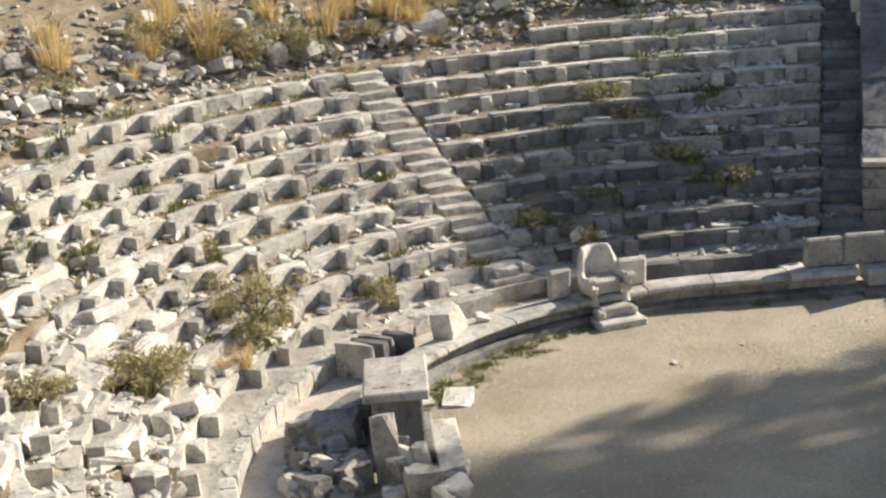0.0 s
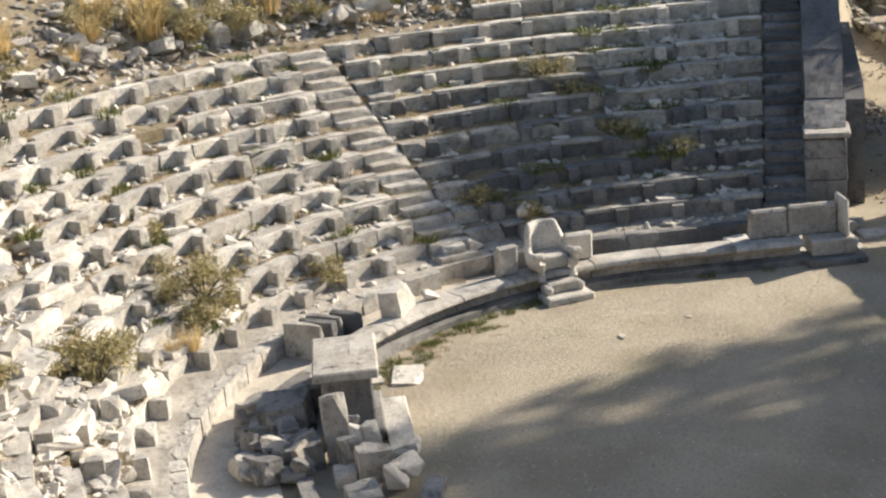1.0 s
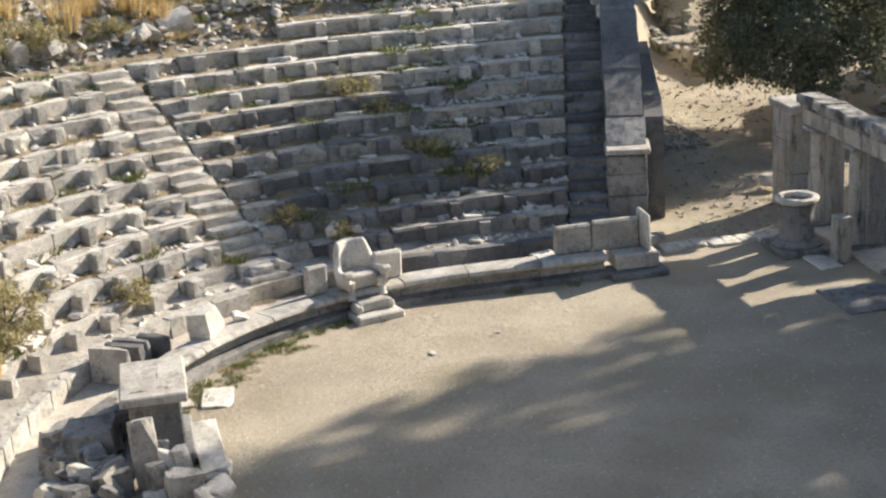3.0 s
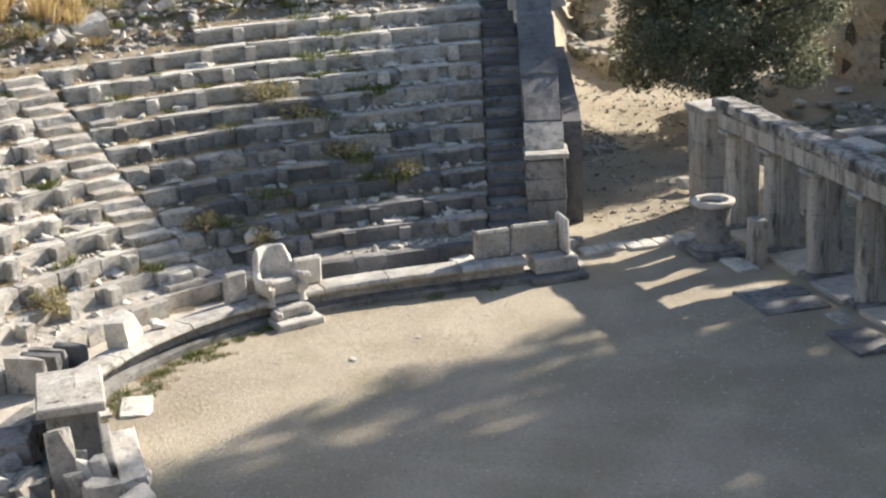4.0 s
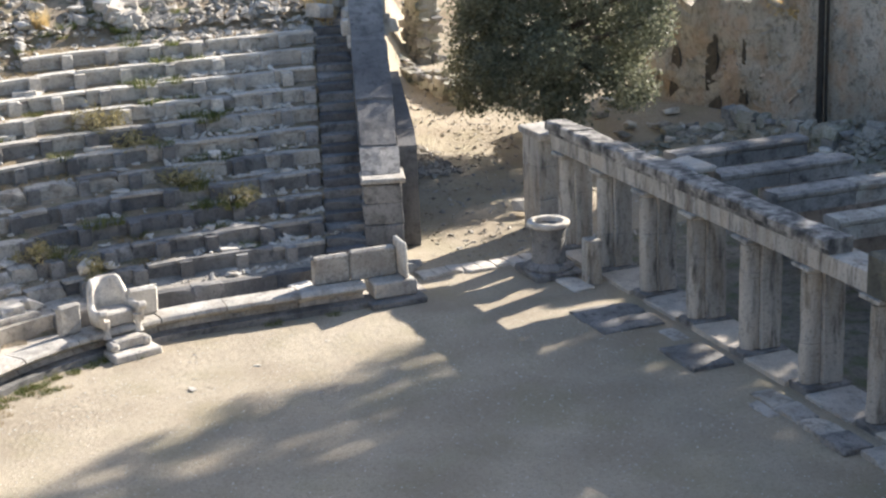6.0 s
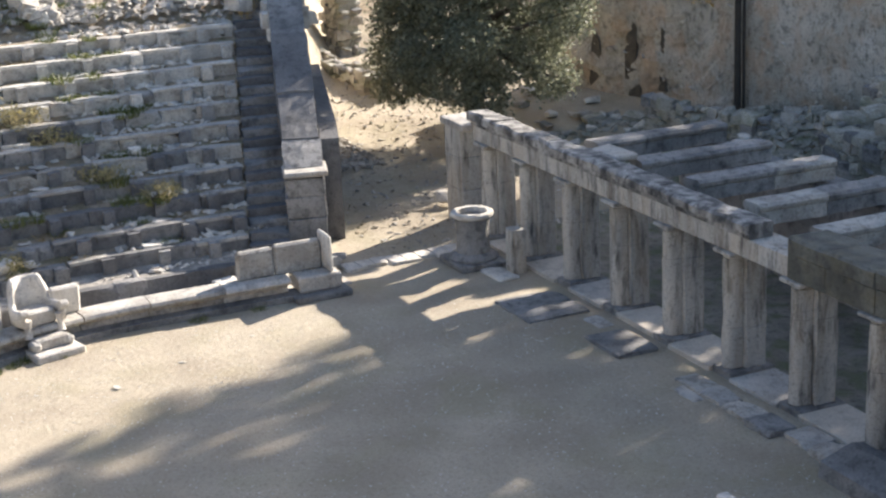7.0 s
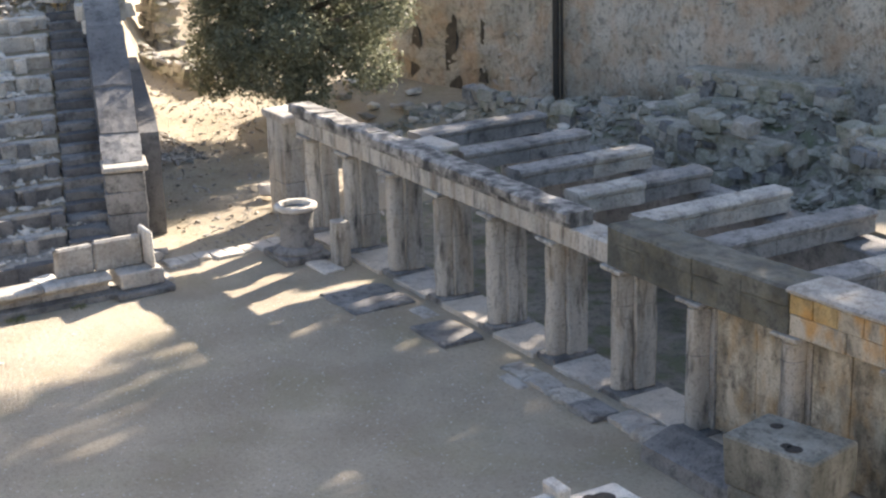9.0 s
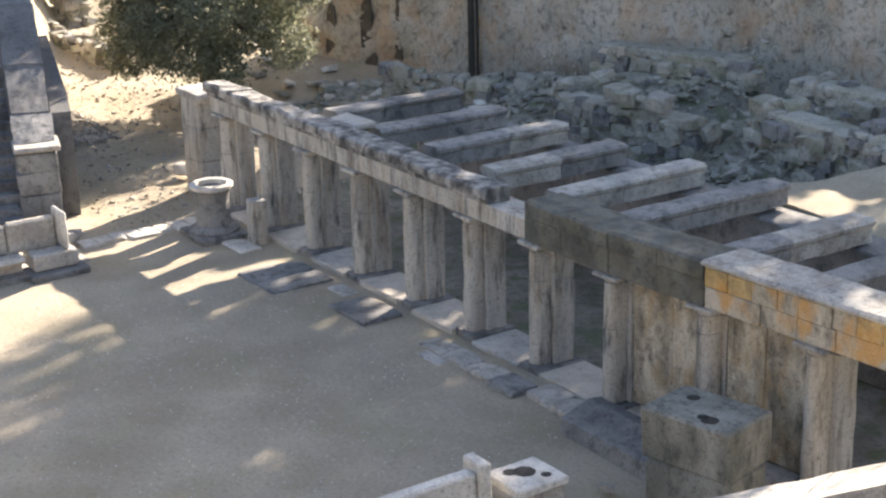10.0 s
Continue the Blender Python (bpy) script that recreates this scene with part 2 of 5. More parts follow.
def spot(s, r):
    """The place on the horseshoe of radius r and the way outwards. s < 0: metres along the straight wing (x < 0), s >= 0: radians round the bend, past pi along the other wing."""
    if s < 0:
        return Vector((-r, CY - s, 0)), Vector((-1, 0, 0))
    if s > math.pi:
        return Vector((r, CY + (s - math.pi), 0)), Vector((1, 0, 0))
    a = math.pi + s
    d = Vector((math.cos(a), math.sin(a), 0))
    return Vector((0, CY, 0)) + d * r, d


def rho(x, y):
    return math.hypot(x, min(y - CY, 0))


def sweep(profile, s_list, close=True):
    """Pushes a profile of (r, z) along the horseshoe."""
    b = bmesh.new()
    rings = []
    for s in s_list:
        ring = []
        for r, z in profile:
            p, _ = spot(s, r)
            ring.append(b.verts.new((p.x, p.y, z)))
        rings.append(ring)
    n = len(profile)
    for a, c in zip(rings, rings[1:]):
        for i in range(n if close else n - 1):
            b.faces.new((a[i], a[(i + 1) % n], c[(i + 1) % n], c[i]))
    if close:
        b.faces.new(rings[0])
        b.faces.new(rings[-1])
    bmesh.ops.recalc_face_normals(b, faces=b.faces[:])
    return b


def stations(s0, s1, step=0.05):
    out = []
    s = s0
    while s < s1:
        out.append(s)
        s += 0.4 if s < -0.4 or s > math.pi else (-s if s < 0 else step)
    return out + [s1]


WING_S = CY - WING    # negative: the straight wing's length

# ---- ground ----


def smooth01(t):
    t = max(0.0, min(1.0, t))
    return t * t * (3 - 2 * t)


MOUNDS = [(-9.5, 10.2, 0.9, 2.0), (-5.0, 11.5, 1.5, 2.6), (-1.0, 9.6, 1.2, 2.0), (-13.0, 10.5, 0.6, 2.2), (2.6, 11.0, 1.5, 2.6), (6.5, 9.5, 1.0, 2.2)]


def wing_y(r):
    return WING + 0.05 + 0.29 * (r - 10.2)


def ground_height(x, y):
    r = rho(x, y)
    wob = noise.noise((x * 0.35, y * 0.35, 1.7)) * 0.10 + noise.noise((x * 1.3, y * 1.3, 4.2)) * 0.03
    hill = 0.0
    if r > R0 + 0.3:
        k = (r - R0) / DR
        hill = Z0 + DZ * k - 0.45 if k < TIERS + 0.5 else Z0 + DZ * (TIERS + 0.5) - 0.3 + (r - R0 - DR * (TIERS + 0.5)) * 0.42
        hill = min(hill, 16.0 + noise.noise((x * 0.02, y * 0.02, 0)) * 3)
    we = wing_y(abs(x)) + 0.5
    side = smooth01((we - y) / 0.3) if abs(x) < 19 else smooth01((we + (abs(x) - 19) * 0.2 - y) / (0.3 + (abs(x) - 19) * 0.4))
    hill *= side
    z = hill + wob * (0.25 if r < R0 else 1.0) * (0.12 if (r < R0 and y < 0) else 1.0)
    if y > 4.0:
        z += smooth01((y - 5.0) / 3.0) * 0.45
        for mx, my, mh, mr in MOUNDS:
            z += mh * math.exp(-((x - mx) ** 2 + (y - my) ** 2) / (mr * mr)) * smooth01((y - 5.2) / 1.2) * (1 + 0.5 * noise.noise((x * 1.1, y * 1.1, 3)))
    if x < -9 and y > WING:
        z += smooth01((-x - 13) / 22) * 0.9
    return z


def axis_steps(lo, hi, step):
    far = [60, 90, 140, 230, 400, 800, 1600]
    out = [-f + lo for f in reversed(far)] + list(np.arange(lo, hi + 1e-6, step)) + [hi + f for f in far]
    return out


def build_ground():
    xs, ys = axis_steps(-36, 26, 0.4), axis_steps(-34, 22, 0.4)
    verts = [(x, y, ground_height(x, y)) for y in ys for x in xs]
    nx = len(xs)
    faces = [(j * nx + i, j * nx + i + 1, (j + 1) * nx + i + 1, (j + 1) * nx + i) for j in range(len(ys) - 1) for i in range(nx - 1)]
    me = bpy.data.meshes.new("ground")
    me.from_pydata(verts, [], faces)
    me.materials.append(EARTH)
    me.materials.append(SOIL)
    me.materials.append(MOSSY_DARK)
    for p in me.polygons:
        p.use_smooth = True
        c = p.center
        # the floor strip behind the pillars takes the darker debris material as well
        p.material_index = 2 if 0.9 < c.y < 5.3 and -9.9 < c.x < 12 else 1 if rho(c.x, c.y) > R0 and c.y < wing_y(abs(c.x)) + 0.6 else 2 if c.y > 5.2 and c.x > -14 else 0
    tagged(new("ground", me), "dry trodden earth of the orchestra and the hillside", "ground", kind="structure")


build_ground()

# ---- tiers of seats ----
PIECES = []          # pieces of the tiers, placed at the end of the file


def wing_s(r):
    return CY - wing_y(r)


def build_tiers():
    for k in range(TIERS):
        r, z = R0 + DR * k, Z0 + DZ * k
        end = {11: 0.15, 10: 0.97, 9: 1.25}.get(k, 2.45)
        f = 0.22 + (0.16 if k == 1 else 0.0)
        row = sweep([(r + f, z - 0.45), (r + f, z - (0.06 if k else 0.005)), (r + 0.48, z + 0.01), (r + DR + 0.3, z + 0.09), (r + DR + 0.3, z - 0.45)], stations(wing_s(r + 0.4), end))
        ob = solid("seat_tier", row, SOIL if k else RUBBLE, "tier of broken marble seats with earth and weeds", "seat tier", group="seat tiers", kind="structure")
        PIECES.append((ob, k, r, z, end))


build_tiers()


def build_bench():
    """The front bench, a moulded marble seat in long curved blocks on a low plinth."""
    plinth = sweep([(BR, 0.0), (BR, 0.13), (BR + 0.25, 0.16), (BR + 0.25, 0.0)], stations(WING_S, math.pi + 3.5))
    base = solid("bench_plinth", plinth, GREY, "low curved marble plinth below the front bench", "plinth", kind="structure")
    prof = [(BR + 0.22, 0.10), (BR + 0.26, 0.16), (BR + 0.33, 0.24), (BR + 0.26, 0.33), (BR + 0.06, 0.38), (BR + 0.03, 0.43), (BR + 0.06, 0.48), (BR + 0.13, 0.505), (BR + 0.62, 0.50), (BR + 0.62, 0.10)]
    bench = thing("front_bench", "long curved bench of moulded grey marble blocks", "bench")
    s, first = WING_S + 0.9, True
    while s < math.pi + 1.5:
        step = rnd.uniform(1.2, 1.9) * (1 if s < 0 or s > math.pi else 1 / BR)
        e = s + step
        if s < 0 < e:
            e = 0.0
        if not (1.06 < s < 1.95):
            gap = 0.012 * (1 if s < 0 else 1 / BR)
            part("seat_block", sweep([(a + rnd.uniform(-.008, .008), b + rnd.uniform(-.008, .008)) for a, b in prof], stations(s + gap, e - gap, 0.04)), MARBLE if rnd.random() < 0.6 else RISER, bench)
        s = e


build_bench()

# gangway between the bench and the tiers
gang = sweep([(BR + 0.5, -0.1), (BR + 0.5, 0.03), (R0 + 0.15, 0.05), (R0 + 0.15, -0.1)], stations(WING_S - 0.6, 2.6))
solid("gangway_paving", gang, PAVING, "worn pale paving of the curved gangway", "paving", kind="structure")

# ---- retaining walls ----


def build_analemma(sign, name):
    wall = thing(name, "sloping retaining wall of dark weathered marble slabs", "retaining wall", (sign * 9.95, wing_y(9.95), 0), sign * 16.2, kind="structure")
    y0, y1 = 0.0, 0.9
    off = 9.95

    def bx(nm, xa, xb, za, zb, m, ya=y0, yb=y1, jit=0.01):
        part(nm, stone_box(min(sign * (xa - off), sign * (xb - off)), max(sign * (xa - off), sign * (xb - off)), ya, yb, za, zb, jit, 0.025), m, wall)
    # stepped end pier and its cap
    for za, zb in ((0.0, 0.5), (0.51, 1.0), (1.01, 1.5), (1.51, 1.93)) if sign < 0 else ():
        bx("ashlar", 9.95, 11.3, za, zb, GREY, jit=0.03)
    if sign < 0:
        bx("cap", 9.85, 10.9, 1.94, 2.07, RISER, y0 - 0.04, y1 + 0.05, jit=0.03)
    # sloping slabs of the coping
    x, z = (10.35, 2.09) if sign < 0 else (10.6, 1.75)
    for i, length in enumerate((0.9, 1.5, 2.1, 1.7) if sign < 0 else (1.9, 2.3, 2.0, 1.9)):
        x2, z2 = x + length, z + length * DZ / DR
        o = [(sign * (u - off), v) for u, v in ((x, z - 1.5), (x, z), (x2 - 0.02, z2 - 0.01), (x2 - 0.02, z - 1.5))]
        b = prism(o, (y0 + 0.02 * (i % 2), y1 - 0.02 * (i % 2)))
        bmesh.ops.subdivide_edges(b, edges=b.edges[:], cuts=5, use_grid_fill=True)
        for v in b.verts:
            v.co += noise.noise_vector(v.co * 2.1) * 0.03 + noise.noise_vector(v.co * 6.0) * 0.012
        part("coping_slab", b, (GREY, SLAB, SLAB, GREY)[i] if sign < 0 else MARBLE, wall)
        x, z = x2, z2 + ((0.02, 0.05, -0.04, 0)[i] if sign < 0 else 0.35 if i == 2 else 0.0)
    core = [(sign * (u - off), v) for u, v in ((11.3, 0.0), (11.3, 1.9), (18.9, 5.4), (18.9, 0.0))]
    part("core", prism(core, (y0 + 0.06, y1 - 0.06)), GREY, wall)
    return wall


build_analemma(-1, "wall_parodos")
build_analemma(1, "wall_parodos_near")

# outer face of the retaining wall along the passage
outer = thing("wall_passage", "low dark marble wall along the side passage", "wall", (-9.95, wing_y(9.95), 0), -16.2, kind="structure")
part("ashlar", prism([(-9.3, 0), (-1.6, 0), (-1.6, 2.45), (-2.4, 2.7), (-9.3, 2.9)], (0.903, 1.35)), SLAB, outer)

# ---- colonnade in front of the stage building ----
SP = 1.98
COLS = [(i - 5) * SP - 1.37 for i in range(12)]
YC = 0.17             # front line of the colonnade
BEND, YAW = 8, 4.3    # past this pillar the front swings back a little
ZB, ZT = 0.14, 2.32   # foot and top of the columns


def on_front(x):
    """Place and turn on the front line of the colonnade."""
    if x <= COLS[BEND]:
        return (x, YC, 0), 0.0
    d = x - COLS[BEND]
    return (COLS[BEND] + d * math.cos(radians(YAW)), YC + d * math.sin(radians(YAW)), 0), YAW


def pillar(x, seed, material):
    """A pier with a half column on its front, in two drums, with its capital."""
    r = random.Random(seed)
    at, turn = on_front(x)
    p = thing("colonnade_pillar", "weathered marble pillar with a half column on its front", "pillar", at, turn, group="pillars of the colonnade")
    cut = ZB + r.choice((0.75, 1.25, 1.5, 1.75))
    for k, (za, zb) in enumerate(((ZB, cut - 0.002), (cut + 0.002, ZT - 0.16))):
        o = []
        n = 11
        w = 0.012 * k                # the column grows thinner upwards
        for i in range(n + 1):       # half column in facets
            a = math.pi + math.pi * i / n
            o.append((0.17 + (0.175 - w) * math.cos(a), 0.18 + (0.20 - w) * math.sin(a)))
        o += [(0.345, 0.27), (0.325, 0.29), (0.43, 0.29), (0.43, 0.70), (-0.02, 0.70), (-0.02, 0.29), (0.015, 0.29), (-0.005, 0.27)]
        b = prism(o, (za, zb), "z")
        bmesh.ops.bevel(b, geom=[e for e in b.edges if abs(e.verts[0].co.z - e.verts[1].co.z) < 1e-4], offset=0.006, segments=1, affect="EDGES")
        bmesh.ops.subdivide_edges(b, edges=[e for e in b.edges if abs(e.verts[0].co.z - e.verts[1].co.z) > 0.3], cuts=7)
        for v in b.verts:
            if za + 0.05 < v.co.z < zb - 0.05 or k == 0:
                c = noise.noise((v.co.x * 4 + x * 3, v.co.y * 4, v.co.z * 2.2))
                v.co.x += c * 0.012
                v.co.y += max(0.0, c) * 0.035
        part("shaft", b, material, p)
    cap = join(lathe([(0.17, ZT - 0.155), (0.19, ZT - 0.12), (0.22, ZT - 0.07)], 16, None, 0.17, 0.19), stone_box(-0.09, 0.47, -0.09, 0.66, ZT - 0.068, ZT - 0.002, 0.012, 0.014))
    part("capital", cap, RISER, p)
    return p


def cornice(xa, xb, z0, z1, z2, back, over=0.12, chip=0.13):
    """A crowning block with a drip edge, chipped along its front."""
    n = max(3, int((xb - xa) / 0.09))
    b = bmesh.new()
    rings = []
    for i in range(n + 1):
        x = xa + (xb - xa) * i / n
        c = max(0.0, noise.noise((x * 2.3, z2, 0.5))) * chip + max(0.0, noise.noise((x * 7.0, z2, 2.5))) * chip * 0.35 + rnd.uniform(0, 0.008)
        t = noise.noise((x * 3.1, 4.4, z1)) * 0.02 + rnd.uniform(-.004, .004)
        e = noise.noise((x * 1.7, 9.1, z2)) * 0.09
        ring = [(-0.02, ZT + z0), (-0.02 + rnd.uniform(0, .012), ZT + z1), (-over + c, ZT + z1 + 0.04), (-over + c, ZT + z2 - 0.03 + t - c * 0.3), (-over + 0.06 + c, ZT + z2 + t),
                ((back - over) * 0.5, ZT + z2 + t * 0.6 - 0.006), (back + e, ZT + z2 - 0.015 + t * 0.5), (back + e * 0.5, ZT + z0)]
        rings.append([b.verts.new((x, y, z)) for y, z in ring])
    m = len(rings[0])
    for r0, r1 in zip(rings, rings[1:]):
        for k in range(m):
            b.faces.new((r0[k], r0[(k + 1) % m], r1[(k + 1) % m], r1[k]))
    b.faces.new(rings[0])
    b.faces.new(rings[-1])
    bmesh.ops.recalc_face_normals(b, faces=b.faces[:])
    return b


def courses(beam, name, xa, xb, z0, z1, ya, yb, lengths, materials):
    """A course of squared blocks laid end to end."""
    x = xa
    while x < xb - 0.15:
        w = min(rnd.uniform(*lengths), xb - x)
        part(name, stone_box(x + 0.004, x + w - 0.004, ya + rnd.uniform(-.012, .012), yb, ZT + z0, ZT + z1, 0.006, 0.014), rnd.choice(materials), beam)
        x += w


def build_colonnade():
    for i, x in enumerate(COLS):
        if i not in (0,):
            pillar(x + (0.06 if i == 10 else 0.0), i, COLUMN)
    end = thing("corner_pier", "square corner pier of weathered marble", "pier", (COLS[0] + 0.10, YC, 0))
    for k, (za, zb) in enumerate(((0.0, 0.9), (0.91, 1.7), (1.71, 2.40))):
        part("block", stone_box(-0.1, 0.82, 0.02, 0.95, za, zb, 0.012, 0.02), COLUMN, end)
    part("cap_slab", stone_box(-0.22, 1.12, -0.05, 1.1, 2.41, 2.58, 0.015, 0.025), MARBLE, end)
    # architrave: lower course the whole length, with the crowning course where it is left
    beam = thing("architrave", "long marble architrave with a dark weathered upper edge", "architrave", (0, YC, 0))
    for i in range(1, 7):
        xa, xb = COLS[i] - (0.5 if i == 1 else 0) + 0.22, COLS[i + 1] + (0.22 if i < 6 else 0.02)
        part("architrave_block", stone_box(xa + 0.004, xb - 0.004, 0.0, 0.62, ZT, ZT + 0.36, 0.006, 0.014), COLUMN, beam)
    x = COLS[1] - 0.35
    while x < 1.45:
        w = min(rnd.uniform(0.9, 1.5), 1.55 - x)
        part("cornice_block", cornice(x, x + w - 0.008, 0.365, 0.44, 0.66 + rnd.uniform(-.02, .02), 0.46), CORNICE, beam)
        x += w
    # heavy dark blocks over the next two bays
    joints = (COLS[7] + 0.03, COLS[7] + 1.0, COLS[8] + 0.22)
    for xa, xb in zip(joints, joints[1:]):
        part("dark_block", cornice(xa, xb - 0.008, 0.0, 0.40, 0.70, 0.78, 0.045, 0.05), BLOCK, beam, "dark greenish weathered block")
    at, turn = on_front(COLS[BEND] + 0.22)
    bent = thing("architrave", "marble architrave with orange-stained blocks below flat capping slabs", "architrave", at, turn)
    part("dark_block", cornice(0.0, 1.02, 0.0, 0.40, 0.71, 0.78, 0.045, 0.05), BLOCK, bent, "dark greenish weathered block")
    part("dark_block", cornice(1.03, 1.98, 0.0, 0.40, 0.72, 0.78, 0.045, 0.05), BLOCK, bent, "dark greenish weathered block")
    courses(bent, "architrave_block", 1.99, 6.6, 0.0, 0.33, 0.0, 0.62, (0.6, 1.1), (RUSTY, RUSTY, MARBLE))
    courses(bent, "frieze_block", 1.99, 6.6, 0.335, 0.63, -0.01, 0.66, (0.36, 0.62), (RUSTY, OCHRE, OCHRE))
    x = 1.99
    while x < 6.5:
        w = rnd.uniform(0.75, 1.15)
        part("capping_slab", cornice(x, x + w - 0.012, 0.635, 0.645, 0.75, 0.80, 0.10, 0.05), RISER, bent)
        x += w
    # stylobate
    sty = thing("stylobate", "pale marble sill slabs under the colonnade", "sill", (0, YC, 0), kind="structure")
    for i in range(0, 11):
        at, turn = on_front(COLS[i] + 0.25)
        b = stone_box(0.27, SP - 0.34, -0.10 - rnd.uniform(0, .06), 0.85, -0.05, ZB - rnd.uniform(0.03, 0.07), 0.015, 0.015)
        b.transform(pose(at[0], at[1] - YC, 0, 0, 0, turn))
        part("slab", b, PAVING if i % 3 else MARBLE, sty)
        b = stone_box(SP - 0.33, SP + 0.26, -0.06 - rnd.uniform(0, .05), 0.85, -0.05, ZB - 0.004, 0.012, 0.02)
        b.transform(pose(at[0], at[1] - YC, 0, 0, 0, turn))
        part("pillar_footing", b, GREY, sty, "dark stone under a pillar")
    # panels walled up between the last pillars
    for i in (8, 9):
        at, turn = on_front(COLS[i] + 0.44)
        pan = thing("wall_panel", "stained marble panel walled up between two pillars", "panel", at, turn)
        cuts = (0.0, rnd.uniform(0.6, 0.9), SP - 0.47)
        for xa, xb in zip(cuts, cuts[1:]):
            part("panel", stone_box(xa, xb - 0.005, 0.30 + rnd.uniform(0, .03), 0.6, ZB, ZT - 0.003, 0.006, 0.012), PANEL, pan)
    # stone ceiling beams
    for x in (-6.45, -4.62, -2.55, -0.52, 1.48, 3.44, 5.62, 7.55, 9.5):
        b = thing("ceiling_beam", "long stone ceiling beam with a moulded top edge", "beam", (x, 0, -0.30 + rnd.uniform(-.03, .03)), rnd.uniform(-1.2, 1.2), group="ceiling beams")
        near, farend = 1.46, 4.55 + rnd.uniform(0, .45)
        ends = (near, near + rnd.uniform(1.2, 2.0), farend)
        for ya, yb in zip(ends, ends[1:]):
            q = prism([(0.0, ZT + 0.28), (0.0, ZT + 0.54), (-0.05, ZT + 0.58), (-0.065, ZT + 0.65), (0.0, ZT + 0.70), (0.44, ZT + 0.70), (0.505, ZT + 0.65), (0.49, ZT + 0.58), (0.44, ZT + 0.54), (0.44, ZT + 0.28)], (ya + 0.006, yb - 0.006))
            bmesh.ops.subdivide_edges(q, edges=[e for e in q.edges if abs(e.verts[0].co.y - e.verts[1].co.y) > 0.5], cuts=9)
            for v in q.verts:
                c = noise.noise_vector(v.co * 2.4 + Vector((x, 0, 0)))
                v.co += Vector((c.x * 0.025, c.y * 0.02, c.z * 0.02))
            part("beam_block", q, RISER if rnd.random() < 0.5 else GREY, b)


build_colonnade()

solid("ceiling_slab", stone_box(0, 1.0, 0, 0.55, 0, 0.14, 0.03, 0.03), MARBLE, "broken ceiling slab lying behind the cornice", "stone slab", (-5.0, 0.70, ZT + 0.48), 6)
# wall of the stage building behind the colonnade
stage = thing("wall_stage", "ruined stage building wall of squared grey stone", "wall", kind="structure")
part("masonry", stone_box(-7.2, 12.0, 4.25, 5.1, 0.0, 2.22, 0.02, 0.03), GREY, stage)



def build_stage_floor():
    """The level earth floor that is left on top of the stage building's vaults."""
    b = bmesh.new()
    xs, ys = np.linspace(2.9, 12.0, 27), np.linspace(5.12, 8.9, 14)
    g = [[b.verts.new((x + (noise.noise((y * 0.9, 3.1, 0)) * 0.5 if i == 0 else 0), y, 2.24 + noise.noise((x * 0.8, y * 0.8, 5.5)) * 0.07)) for y in ys] for i, x in enumerate(xs)]
    for c, e in zip(g, g[1:]):
        for k in range(len(ys) - 1):
            b.faces.new((c[k], e[k], e[k + 1], c[k + 1]))
    down = bmesh.ops.extrude_edge_only(b, edges=[e for e in b.edges if e.is_boundary])["geom"]
    for v in down:
        if isinstance(v, bmesh.types.BMVert):
            v.co.z = 0.0
    bmesh.ops.recalc_face_normals(b, faces=b.faces[:])
    solid("stage_floor", b, EARTH, "level bare earth floor on top of the stage ruin", "earth floor", kind="structure")


build_stage_floor()

# ---- far terrace wall ----
far = thing("wall_terrace", "tall crumbling terrace wall of mortar and rubble", "wall", (-21.0, 9.33, 0), 18.4, kind="structure")


def wall_top(u, top):
    return 4.0 + noise.noise((u * 0.9, 1.3, 0)) * 0.5 + (top - 4.0) * smooth01((u - 4.2) / 3.5)


def rough_wall(xa, xb, y, z0, z1, amp, step=0.35, seed=0.0):
    nx, nz = int((xb - xa) / step), int((z1 - z0) / step)
    b = bmesh.new()
    g = [[b.verts.new((xa + (xb - xa) * i / nx, y + noise.fractal((i * step * 0.5, j * step * 0.5, seed), 1.0, 2.0, 4) * amp, z0 + (wall_top(xa + (xb - xa) * i / nx, z1) - z0) * j / nz + (noise.noise((i * 0.3, seed, 2)) * 0.9 if j == nz else 0)))
          for i in range(nx + 1)] for j in range(nz + 1)]
    back = [[b.verts.new((v.co.x, y + 1.4, v.co.z)) for v in row] for row in (g[0], g[-1])]
    for j in range(nz):
        for i in range(nx):
            b.faces.new((g[j][i], g[j][i + 1], g[j + 1][i + 1], g[j + 1][i]))
    for i in range(nx):
        b.faces.new((g[-1][i], g[-1][i + 1], back[1][i + 1], back[1][i]))
        b.faces.new((back[1][i], back[1][i + 1], back[0][i + 1], back[0][i]))
    for i in (0, nx):
        col = [g[j][i] for j in range(nz + 1)]
        b.faces.new(col + [back[1][i], back[0][i]])
    bmesh.ops.recalc_face_normals(b, faces=b.faces[:])
    return b


part("masonry", rough_wall(-1.6, 38.0, 0.0, -0.2, 8.0, 0.22, 0.3), WALL, far, smooth=False)

# ---- shared stones ----
UNIT = {}
for key, m in (("marble", MARBLE), ("pale", PALE), ("grey", GREY), ("rubble", RUBBLE), ("ruin", RUIN), ("riser", RISER), ("slab", SLAB)):
    UNIT[key] = [mesh_of(rough_unit(i * 7 + len(key)), "squared_stone", m) for i in range(7)]
ROCK = {}
for key, m in (("rubble", RUBBLE), ("pale", PALE), ("marble", MARBLE), ("grey", GREY), ("ruin", RUIN), ("riser", RISER)):
    ROCK[key] = [mesh_of(rock_bm(15, 0.75, i + 10 * len(key)), "broken_stone", m) for i in range(7)]


